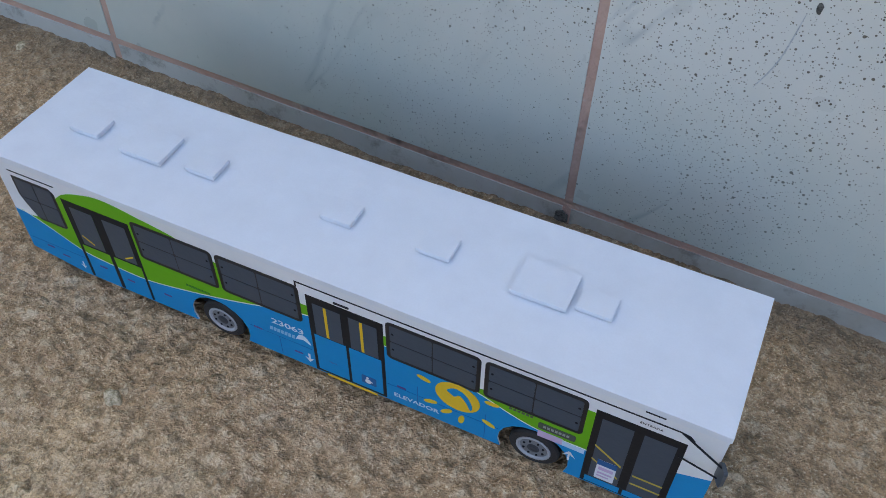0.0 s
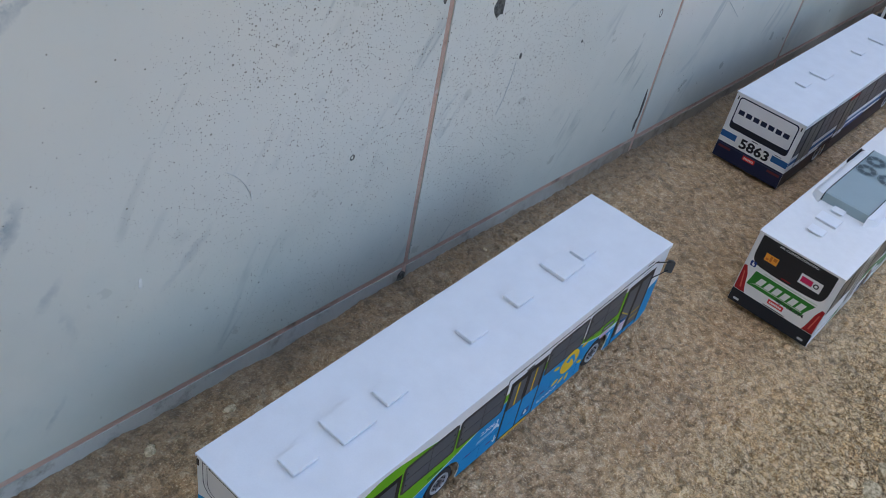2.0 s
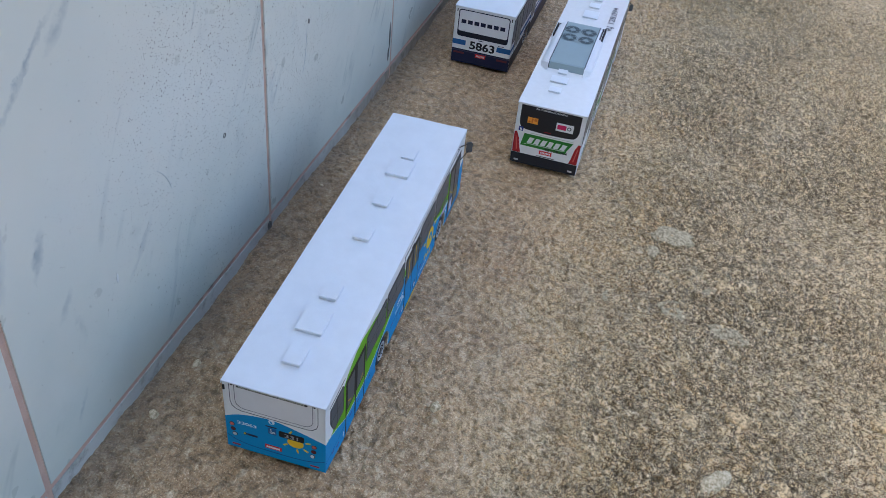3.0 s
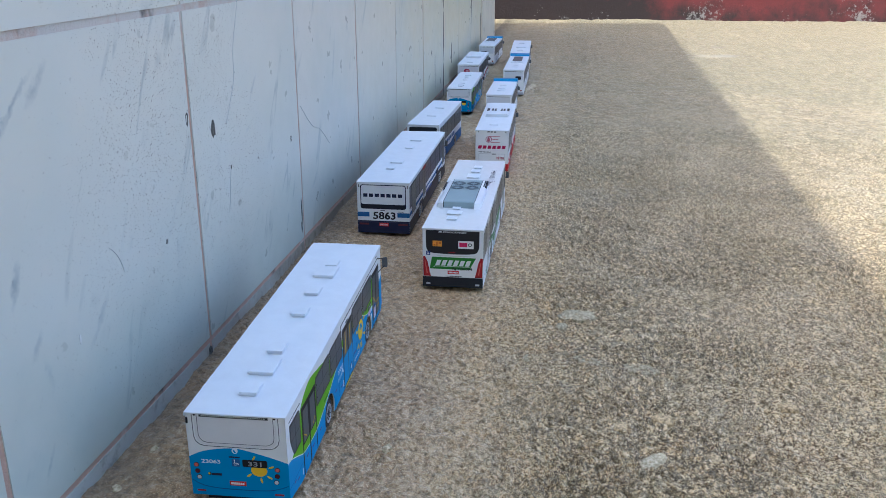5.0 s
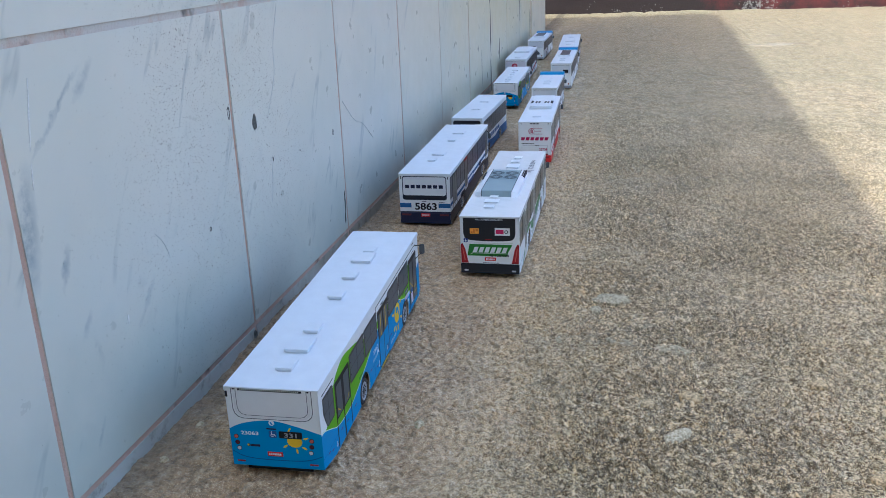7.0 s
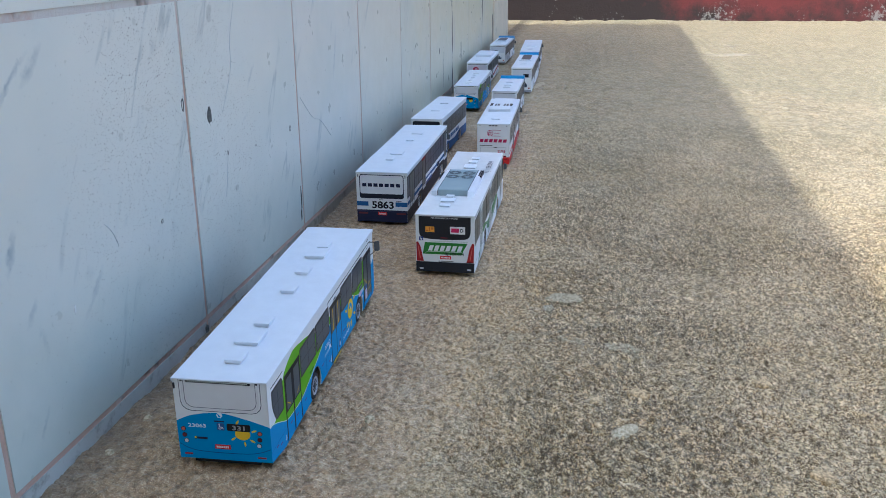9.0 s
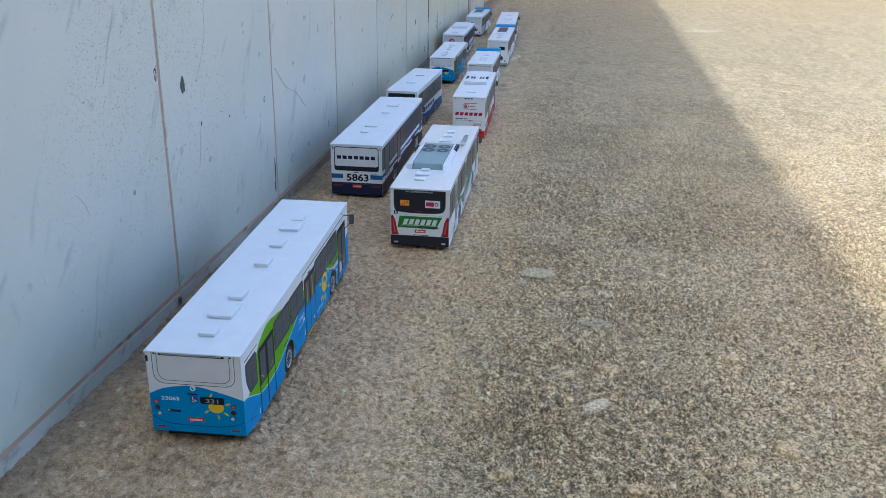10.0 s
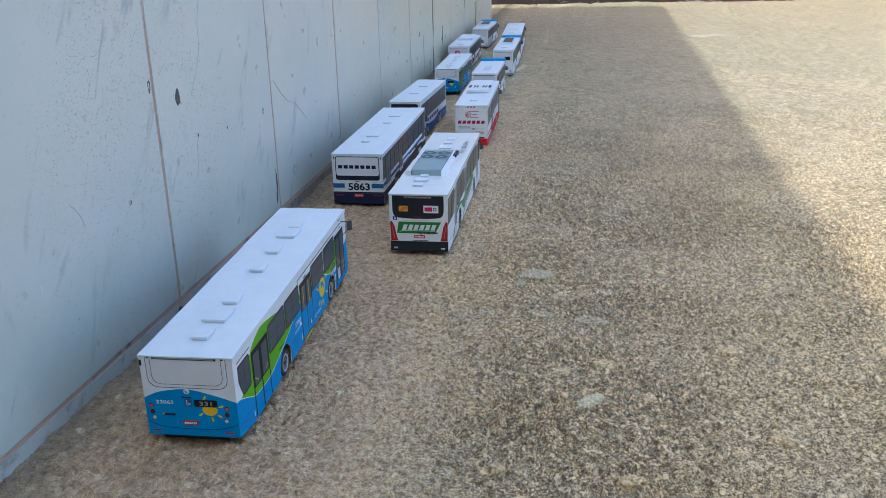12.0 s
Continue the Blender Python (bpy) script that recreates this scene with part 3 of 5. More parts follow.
def build_ground():
    far = [0.25 * 1.6 ** i for i in range(1, 14)]
    xs = np.array([-0.55 - f for f in far[::-1]] + list(np.arange(-0.55, -0.40, 0.003)) + list(np.arange(-0.40, 0.12, 0.0009)) + list(np.arange(0.12, 0.4, 0.0013)) + list(np.arange(0.4, 0.9, 0.0022)) + list(np.arange(0.9, 1.7, 0.005)) + list(np.arange(1.7, 3.3, 0.014)) + [3.3 + f for f in far])
    ys = np.array([-1.8 - f for f in far[::-1]] + list(np.arange(-1.8, -0.8, 0.012)) + list(np.arange(-0.8, -0.32, 0.004)) + list(np.arange(-0.32, 0.285, 0.0009)) + [0.285 + f for f in far])
    x, y = np.meshgrid(xs, ys, indexing="ij")
    close = np.clip((1.15 - x) / 0.5, 0, 1) * np.clip((y + 0.9) / 0.4, 0, 1)
    wx = x + 0.0030 * (value_noise(x, y, 0.0042, 7) - 0.5) + 0.0035 * (value_noise(x, y, 0.013, 17) - 0.5)
    wy = y + 0.0030 * (value_noise(x, y, 0.0042, 8) - 0.5) + 0.0035 * (value_noise(x, y, 0.013, 18) - 0.5)
    worn = (0.6 + 0.8 * value_noise(x, y, 0.09, 31)) * np.clip(1.5 - 9 * y, 0.5, 1.5)
    z = 0.0026 * (creased(wx, wy, 0.0046, 21) - 0.7) + 0.0022 * (creased(wx, wy, 0.0026, 24) - 0.7)
    z = close * worn * (z + 0.0012 * (value_noise(x, y, 0.0023, 23) - 0.5) + 0.0018 * (0.42 - pebbles(wx, wy, 0.0085, 12)) * value_noise(x, y, 0.03, 5))
    z = z + dip(y) + 0.0024 * (value_noise(x, y, 0.011, 1) - 0.5) + 0.004 * (value_noise(x, y, 0.06, 3) - 0.5)
    z = z + (1 - close) * 0.005 * (creased(x + 0.02 * value_noise(x, y, 0.05, 41), y, 0.026, 42) - 0.7)
    z = z + 0.0004
    nx, ny = x.shape
    co = np.stack([x, y, z], -1).reshape(-1, 3).astype(np.float32)
    k = (np.arange(nx - 1)[:, None] * ny + np.arange(ny - 1)[None, :]).reshape(-1)
    quads = np.stack([k, k + ny, k + ny + 1, k + 1], -1).astype(np.int32)
    me = bpy.data.meshes.new("ground")
    me.vertices.add(len(co))
    me.vertices.foreach_set("co", co.ravel())
    me.loops.add(quads.size)
    me.loops.foreach_set("vertex_index", quads.ravel())
    me.polygons.add(len(quads))
    me.polygons.foreach_set("loop_start", np.arange(0, quads.size, 4, dtype=np.int32))
    me.polygons.foreach_set("use_smooth", np.ones(len(quads), dtype=bool))
    me.update(calc_edges=True)
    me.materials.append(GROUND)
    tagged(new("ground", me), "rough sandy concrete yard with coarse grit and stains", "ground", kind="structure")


build_ground()

FACE, BACK, END = 0.277, 3.2, 2.36
TILE_W, JOINT_X, JOINT_Z = 0.25, -0.045, 0.0090


def build_tiled_wall():
    """The wall's core, which shows as grout between the tiles; its top rises a little along the wall. Top and depth are
    unseen, shaped to fit the shadow edge on the yard.
    """
    bm = bmesh.new()
    x0, x1, face = -2.6, END, FACE + 0.0007
    prof = [(x0, -0.1), (x1, -0.1), (x1, 1.385), (x0, 1.165)]
    a = [bm.verts.new((x, face, z)) for x, z in prof]
    b = [bm.verts.new((x, BACK, z)) for x, z in prof]
    bm.faces.new(a), bm.faces.new(b[::-1])
    for i in range(4):
        bm.faces.new((a[i], a[(i + 1) % 4], b[(i + 1) % 4], b[i]))
    wall = part("wall_north", bm, GROUT, None)
    tagged(wall, "wall faced with marbled pale ceramic tiles and terracotta grout", "wall", kind="structure")

    def tile_mesh(w, h, mat):
        bm = bmesh.new()
        add_box(bm, -w / 2, w / 2, -0.0, 0.009, -h / 2, h / 2)
        edges = [e for e in bm.edges if all(v.co.y < 0.001 for v in e.verts)]
        bmesh.ops.bevel(bm, geom=edges, offset=0.0009, segments=2, affect="EDGES")
        bmesh.ops.recalc_face_normals(bm, faces=bm.faces)
        me = bpy.data.meshes.new("tile")
        bm.to_mesh(me)
        bm.free()
        me.materials.append(mat)
        return me

    g = 0.0025
    rows = [(-0.05, JOINT_Z - 0.0013)] + [(JOINT_Z + 0.247 * i + 0.0013, JOINT_Z + 0.247 * (i + 1) - 0.0017) for i in range(4)]
    for z0, z1 in rows:
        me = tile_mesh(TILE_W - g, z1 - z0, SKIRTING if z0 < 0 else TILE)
        for c in range(-10, 9):
            x = JOINT_X + TILE_W * (c + 0.5)
            if x + TILE_W / 2 > 2.03:
                continue
            t = new("tile", me)
            t.parent = wall
            t.location = (x + random.uniform(-0.0006, 0.0006), FACE + random.uniform(-0.0002, 0.0003), (z0 + z1) / 2)
            t.rotation_euler = (0, random.uniform(-0.0015, 0.0015), 0)
    def chip(name, x, z, w, h, mat, seed, ring=False, turn=0.0):
        bm = bmesh.new()
        n = 14
        out = []
        for f, d in ((1.0, 0.0004), (0.92, -0.0003), (0.5, -0.0004 if not ring else 0.0002)):
            out.append([bm.verts.new((x + w / 2 * f * k * math.cos(a + turn), FACE + d, z + h / 2 * f * k * math.sin(a + turn))) for a, k in
                        [(2 * math.pi * i / n, 1 + 0.45 * noise.noise(Vector((math.cos(2 * math.pi * i / n) * 1.6, math.sin(2 * math.pi * i / n) * 1.6, seed)))) for i in range(n)]])
        for p, q in zip(out, out[1:]):
            for i in range(n):
                bm.faces.new((p[i], p[(i + 1) % n], q[(i + 1) % n], q[i]))
        if not ring:
            bm.faces.new(out[-1])
        part(name, bm, mat, wall)

    for k, (x, z, w, h, ring) in enumerate(((-0.006, 0.165, 0.0095, 0.0125, False), (0.023, 0.1285, 0.0022, 0.0042, False), (-0.100, 0.1065, 0.0030, 0.0034, True), (0.178, 0.119, 0.0042, 0.0062, True),
                                            (-0.0505, 0.181, 0.0036, 0.0105, True), (0.199, 0.040, 0.0034, 0.026, False), (0.197, 0.024, 0.004, 0.012, False), (-0.047, 0.000, 0.0062, 0.0085, False),                                             (0.085, 0.122, 0.0016, 0.0022, False), (1.203, 0.03, 0.012, 0.07, False), (1.206, 0.12, 0.011, 0.09, False), (1.202, 0.20, 0.010, 0.06, False), (1.204, 0.255, 0.010, 0.06, False), (1.452, 0.23, 0.007, 0.09, False), (1.704, 0.16, 0.010, 0.14, False), (1.05, 0.10, 0.007, 0.012, False), (1.09, 0.06, 0.004, 0.06, False), (1.33, 0.07, 0.006, 0.05, False), (1.935, 0.06, 0.012, 0.09, False))):
        chip("chip", x, z, w, h, STAIN, k * 1.7, ring)

    def scratch(points, wide, mat):
        bm = bmesh.new()
        line = arc(points, 5)
        m = len(line) - 1
        rings = []
        for i, (x, z) in enumerate(line):
            w = wide / 2 * math.sin(math.pi * (0.1 + 0.8 * i / m))
            rings.append([bm.verts.new((x + u, FACE + d, z)) for u, d in ((-w, 0.0004), (-0.7 * w, -0.00025), (0.7 * w, -0.00025), (w, 0.0004))])
        for p, q in zip(rings, rings[1:]):
            for k in range(4):
                bm.faces.new((p[k], p[(k + 1) % 4], q[(k + 1) % 4], q[k]))
        bm.faces.new(rings[0]), bm.faces.new(rings[-1][::-1])
        part("scratch", bm, mat, wall)

    scratch([(0.063, 0.255), (0.046, 0.22), (0.043, 0.197), (0.030, 0.177), (0.019, 0.163)], 0.0010, VEIN)
    scratch([(0.020, 0.126), (0.017, 0.107), (0.012, 0.094)], 0.0008, VEIN)
    scratch([(-0.174, 0.127), (-0.169, 0.123), (-0.164, 0.117), (-0.160, 0.108)], 0.00035, VEIN)
    scratch([(-0.1605, 0.112), (-0.1598, 0.107)], 0.0012, SCRATCHED)
    scratch([(-0.216, 0.090), (-0.2162, 0.084)], 0.0024, SCRATCHED)
    scratch([(-0.267, 0.238), (-0.2715, 0.218), (-0.2745, 0.203)], 0.0017, SCRATCHED)
    scratch([(-0.276, 0.197), (-0.2778, 0.184)], 0.0012, SCRATCHED)
    scratch([(0.214, 0.144), (0.25, 0.118), (0.28, 0.108), (0.315, 0.085)], 0.0004, VEIN)
    bm = add_box(bmesh.new(), 1.958, END + 0.004, FACE - 0.003, BACK + 0.004, -0.1, 1.1, 0.004)
    part("end_pier", bm, PLASTER, wall, "weathered cream plaster end of the wall")


build_tiled_wall()

bm = add_box(bmesh.new(), 3.18, 3.38, -9.0, 4.0, -0.1, 1.5, 0.006)
tagged(part("wall_east", bm, REDWALL, None), "dark red painted wall, flaking and mouldy at its foot", "wall", kind="structure")


# unseen wall added behind the camera to block sky light
bm = add_box(bmesh.new(), -1.75, -1.55, -5.0, 0.26, -0.1, 2.2, 0.006)
tagged(part("wall_west", bm, PLASTER, None), "plain cream plastered wall, unseen, added to block sky light", "wall", kind="structure")


def splotch(label, x, y, rx, ry, tall, mat, seed, turn=0.0):
    """A flat lump of cement or stone set in the yard, with a ragged outline."""
    bm = bmesh.new()
    n, rings = 26, ((1.0, -0.002), (0.96, 0.3), (0.75, 0.8), (0.4, 1.0))
    loops = []
    for f, h in rings:
        loop = []
        for i in range(n):
            a = 2 * math.pi * i / n
            k = 1 + 0.35 * noise.noise(Vector((math.cos(a) * 1.3, math.sin(a) * 1.3, seed))) + 0.16 * noise.noise(Vector((math.cos(a) * 4, math.sin(a) * 4, seed)))
            loop.append(bm.verts.new((rx * k * f * math.cos(a), ry * k * f * math.sin(a), h * tall + 0.0003 * noise.noise(Vector((a * 3, f * 5, seed))) - (0.002 if f == 1 else 0))))
        loops.append(loop)
    for p, q in zip(loops, loops[1:]):
        for i in range(n):
            bm.faces.new((p[i], p[(i + 1) % n], q[(i + 1) % n], q[i]))
    bm.faces.new(loops[-1])
    ob = part("cement_lump", bm, mat, None)
    ob.matrix_world = pose(x, y, float(dip(np.array(y))) - 0.0004, 0, 0, turn)
    tagged(ob, label, "cement lump")


splotch("pale chip of mortar stuck to the concrete yard", -0.158, -0.048, 0.0145, 0.0055, 0.0026, STONE_PALE, 1.0, -38)
splotch("round grey cement spot on the concrete yard", 0.063, -0.004, 0.012, 0.017, 0.0012, STONE_GREY, 2.0, 10)
splotch("round grey cement spot on the concrete yard", -0.032, -0.048, 0.009, 0.015, 0.0012, STONE_GREY, 3.0, -12)
splotch("round grey cement spot on the concrete yard", -0.022, -0.011, 0.0095, 0.010, 0.0012, STONE_GREY, 4.0, 0)
splotch("small grey cement spot on the concrete yard", 0.039, 0.010, 0.007, 0.005, 0.0011, STONE_GREY, 14.0, 0)
splotch("small grey cement spot on the concrete yard", 0.006, -0.036, 0.006, 0.008, 0.0011, STONE_GREY, 15.0, 0)
splotch("whitish plaster smear on the concrete yard", 0.229, 0.059, 0.024, 0.0032, 0.0010, STONE_GREY, 5.0, 15)
splotch("wide whitish plaster stain on the sunny yard", 1.949, -0.391, 0.032, 0.085, 0.0010, SUNNY, 6.0, 0)
splotch("wide whitish plaster stain on the sunny yard", 2.17, -0.40, 0.028, 0.060, 0.0010, SUNNY, 26.0, 0)
for k, (x, y, a) in enumerate(((-0.105, -0.059, 0.008), (-0.119, -0.030, 0.0065), (-0.164, 0.021, 0.006), (-0.227, -0.101, 0.008), (-0.242, -0.071, 0.007), (-0.208, -0.133, 0.0075), (0.017, -0.044, 0.008), (-0.077, -0.144, 0.007), (-0.239, 0.003, 0.006), (-0.150, -0.085, 0.006), (-0.190, -0.160, 0.008))):
    splotch("sandy lump standing proud of the concrete yard", x, y, a * 0.8, a, 0.0021, SANDY, 31.0 + 1.3 * k, 50 * k)
for k, (x, y) in enumerate(((-0.183, 0.259), (-0.226, 0.262), (0.018, 0.2645), (-0.347, 0.261), (-0.161, 0.115))):
    splotch("small pale pebble lying on the concrete yard", x, y, 0.0038, 0.0028, 0.0026, STONE_PALE, 11.0 + k, 40 * k)
splotch("pale splash of plaster on the concrete yard", 1.37, 0.098, 0.055, 0.006, 0.0010, STONE_PALE, 7.0, 12)
splotch("pale splash of plaster on the concrete yard", 1.325, 0.104, 0.045, 0.008, 0.0010, STONE_PALE, 17.0, -8)
splotch("pale splash of plaster on the concrete yard", 1.35, 0.072, 0.030, 0.007, 0.0010, STONE_PALE, 19.0, 30)
splotch("pale chip of mortar stuck to the concrete yard", -0.024, 0.035, 0.006, 0.003, 0.0022, STONE_PALE, 8.0, 0)

# ---- the buses ----

def blue_bus(label, place, lettered=True, scale=1.0):
    """White-roofed bus with a blue skirt, a green wave and a yellow sun."""
    b = Bus("model_bus", label, (277.5, 56.0, 60.5), place, arches=(93, 221), arch=13.0, end_low=8.2)
    b.e.scale = (scale, scale, scale)
    L, H = b.L, b.H
    wave = arc([(0, 30.6), (6, 30.0), (17.5, 25.0), (30, 19.2), (44, 17.4), (60, 17.0), (78, 20.4), (98, 25.5), (113, 30.2), (124, 34.2), (135, 36.5)])
    wave2 = arc([(165, 36.5), (185, 35.6), (200, 31.0), (211, 26.6), (222, 23.6), (239, 23.2)])
    for f in ("right", "left"):
        nose = [(268, 31.5), (L, 34.5)]
        b.plate("blue_skirt", f, b.foot(-0.1, L) + (wave + wave2 + nose)[::-1], BLUE, 1)
        crest = arc([(3.5, 31.2), (12, 31), (26.5, 47), (33, 52), (42, 55.2), (49, 56.6), (57, 56.2), (66, 54.6), (80, 52), (98, 46), (118, 42.4), (135, 42.2)])
        b.plate("green_wave", f, crest + wave[3:][::-1], GREEN, 1.4)
        b.plate("green_wave", f, [(164, 37.2), (168.5, 37.2), (168.5, 42.5), (164, 42.5)], GREEN, 1.4)
        b.plate("green_wave", f, wave2[9:] + [(239, 46.5), (235, 46.5), (212, 37), (196, 33.2)], GREEN, 1.4)
        for w in (wave[2:], wave2[6:]):
            b.plate("white_line", f, w + [(u, v + 0.55) for u, v in w[::-1]], (0.72, 0.80, 0.70), 1.8)
        b.window(f, 6.4, 29.6, 26.2, 51.0, cut=[(6.4, 51.0), (6.4, 41), (8.5, 36), (11.3, 31), (13, 29.6), (25.2, 29.6), (26.4, 31), (26.4, 49), (24.5, 51.0)])
        for u0, u1 in ((61.6, 97.0), (98.2, 132.2), (165.6, 200.2), (201.6, 236.2)):
            w = b.window(f, u0, 31.0, u1, 51.3, edge=1.3)
            b.plate("latch", f, [disc(u, v, 0.5, 8) for u in (u0 + 2.6, u1 - 2.6) for v in (37.0, 45.5)], BLACK, 4, w)
        # the rain gutter
        b.plate("gutter_line", f, [rect(5.8, 53.2, 28, 53.7), rect(131.5, 53.4, 264, 54.0), [(131.2, 51), (131.8, 51), (131.8, 54), (131.2, 54)],
                                   [(264, 53.4), (266.5, 52.7), (268.2, 51.2), (268.8, 51.6), (267, 53.4), (264, 54.0)]], INK, 2)
        for u in (93, 221):
            b.wheel(f, u)
    # doors on the kerb side
    f = "right"
    d = new("door")
    d.parent = b.e
    b.plate("post", f, [rect(29.4, 4.6, 30.8, 48.6), rect(44.2, 4.6, 46.0, 48.6), rect(59.2, 4.6, 60.4, 48.6), rect(30.8, 45.4, 59.2, 48.6),
                            rect(30.8, 24.6, 32.2, 45.4), rect(42.8, 24.6, 44.2, 45.4), rect(46, 24.6, 47.4, 45.4), rect(57.8, 24.6, 59.2, 45.4), rect(30.8, 23.8, 59.2, 24.7)], BLACK, 2.2, d)
    for u in (32.2, 47.4):
        b.plate("pane", f, rect(u, 24.7, u + 10.5, 45.3), SLATE, 2.4, d, rough=0.3)
    b.plate("handrail", f, [[(33, 29.5), (38, 26.2), (38, 27.0), (33, 30.3)], [(52.5, 25.6), (57, 28.4), (57, 29.2), (52.5, 26.4)]], YELLOW, 3, d)
    d = b.door(f, 134.9, 4.6, 164.6, 48.8, 27.6, BLUE)
    b.plate("handrail", f, [rect(141.6, 28, 142.7, 45), rect(155.6, 28, 156.7, 45)], YELLOW, 4, d)
    b.plate("step_edge", f, rect(139.5, 3.0, 160.5, 4.3), YELLOW, 3, d)
    b.plate("disabled_sign", f, rrect(154.5, 8.6, 160.5, 13.6, 0.6), ROYAL, 4, d)
    b.plate("sign_mark", f, [disc(157, 12.4, 0.6, 8), disc(157.2, 10.4, 1.3, 10), rect(156.8, 10.2, 159, 10.8)], WHITE, 5, d)
    d = b.door(f, 238.8, 4.6, 267.2, 48.6, 9.0, BLUE, low_edge=0.6)
    b.plate("handrail", f, [[(241, 28.6), (250.8, 21.2), (250.8, 22.2), (241, 29.6)], [(241, 20.2), (250.8, 13.4), (250.8, 14.2), (241, 21.0)],
                            rect(255, 19.2, 265, 20.0), rect(255, 14.2, 265, 15.0)], (0.55, 0.42, 0.06), 4, d)
    s = b.plate("notice", f, rrect(243.2, 9.8, 249.8, 21.6, 0.5), (0.70, 0.72, 0.78), 5, d, "white notice with a blue head")
    b.plate("notice_head", f, rect(243.2, 18.6, 249.8, 21.6), ROYAL, 6, d)
    b.plate("notice_mark", f, [rect(244, 15.6, 249, 17.4), rect(244, 13.2, 249, 14.2), rect(244, 11.4, 248, 12.2)], LILAC, 6, d)
    b.plate("door_lamp", f, rrect(146, 49.6, 152, 50.6, 0.4), INK, 3)
    # small print on the side
    b.plate("sign_panel", f, rrect(221.6, 25.4, 234.6, 29.0, 0.8), (0.07, 0.09, 0.07), 3, label="dark destination panel on the side")
    b.plate("panel_mark", f, bars(223.4, 26.6, 9.4, 1.3, 7), GREY, 4)
    b.plate("lilac_sticker", f, rect(221.8, 20.6, 230.5, 24.2), LILAC, 3)
    b.plate("pale_sticker", f, rect(230.5, 20.6, 238.2, 23.0), (0.45, 0.62, 0.80), 3)
    b.plate("small_mark", f, bars(211, 29.6, 9, 1.0, 6), OLIVE, 3)
    b.plate("arrow_mark", f, [rect(233.2, 13.0, 233.9, 18.0), [(231.4, 15.4), (233.2, 18.4), (233.9, 18.4), (235.8, 15.4), (233.6, 17.0)]], WHITE, 3)
    b.plate("arrow_mark", f, [[(25.0, 9.2), (26.4, 7.2), (27.8, 9.2), (26.4, 8.6)], rect(26.1, 8.2, 26.7, 11.2)], WHITE, 3)
    b.plate("arrow_mark", f, [[(130.6, 9.8), (132.4, 7.2), (134.2, 9.8), (132.4, 9.0)], rect(132.0, 8.6, 132.8, 12.4)], WHITE, 3)
    b.plate("reflector", f, [rect(u, v, u + 3.6, v + 0.8) for u, v in ((9, 12.6), (16, 10.2), (36, 13), (49, 11.4), (67, 12), (109, 15.6), (126, 10.2), (141, 12.4), (169, 14.8))], (0.12, 0.08, 0.26), 3)
    b.plate("small_mark", f, [*bars(80.5, 21.2 + 3.4, 11, 1.1, 8)], LEAF, 3)
    b.plate("seam", f, [rect(0.2, 14.6, 29, 14.8), rect(107, 15.8, 134, 16.0), rect(165, 14.2, 208, 14.4), rect(177, 5, 177.2, 20), rect(203, 5, 203.2, 20), rect(120, 5, 120.2, 15.8)], (0.008, 0.12, 0.36), 2)
    if lettered:
        b.lettering("fleet_number", "23063", f, 118.0, 23.6, 3.0, (0.62, 0.74, 0.84), wide=1.35)
        b.lettering("lift_word", "ELEVADOR", f, 167.6, 8.4, 2.3, (0.62, 0.74, 0.84), wide=1.15)
        b.lettering("door_word", "ENTRADA", f, 252.0, 50.6, 1.1, INK, wide=1.05)
    b.plate("operator_mark", f, bars(116.4, 18.6, 11.0, 2.0, 7, slant=0.2), (0.25, 0.50, 0.72), 3)
    b.plate("leaf_mark", f, arc([(127.5, 18.8), (129.4, 22.4), (132, 22.2), (134, 18.4), (131.0, 20.0), (127.5, 18.8)], 3), (0.62, 0.74, 0.84), 3)
    # the yellow sun
    s = b.plate("sun_emblem", f, disc(192.4, 23.6, 8.4, 28, 0.92), YELLOW, 3, label="yellow sun emblem")
    b.plate("sun_inlay", f, arc([(188.2, 25.8), (191.0, 28.4), (195.2, 27.2), (198.0, 21.6), (197.4, 18.6), (195.8, 22.2), (193.2, 25.4), (191.2, 23.6), (188.2, 25.8)], 3), BLUE, 4, s)
    for u, v, a in ((179.6, 26.8, -15), (182.2, 14.2, 20), (194.2, 10.6, 80), (204.4, 15.0, -25), (205, 28.0, 5), (188.4, 12.0, 40)):
        c, q = math.cos(radians(a)), math.sin(radians(a))
        b.plate("sun_ray", f, [(u + c * x - q * y, v + q * x + c * y) for x, y in disc(0, 0, 2.8, 12, 0.40)], YELLOW, 3, s)
    # rear
    f = "rear"
    b.plate("blue_skirt", f, [(-0.08, 8.2), (56.08, 8.2)] + arc([(56.08, 32.6), (46, 37.0), (29.8, 39.2), (14.2, 36.0), (-0.08, 31.6)]), BLUE, 1)
    for p in (rrect(3.8, 39.8, 52.4, 66.0, 6), rrect(6.6, 42.0, 49.6, 66.0, 5)):
        p = [(u, min(v, 60.0)) for u, v in p]
        q = [(28.0 + (u - 28.0) * 0.985, 50 + (v - 50) * 0.965) for u, v in p]
        b.plate("window_outline", f, [[p[i], p[(i + 1) % len(p)], q[(i + 1) % len(p)], q[i]] for i in range(len(p))], (0.12, 0.13, 0.17), 2)
    b.plate("rear_window", f, rrect(5.2, 40.6, 51.0, 59.4, 5.6), (0.70, 0.705, 0.73), 1.2)
    b.plate("black_strip", f, rect(9.5, 58.2, 48.0, 59.9), INK, 5)
    b.plate("strip_mark", f, bars(46.8, 58.7, 36, 0.7, 30, -1), (0.5, 0.55, 0.5), 6)
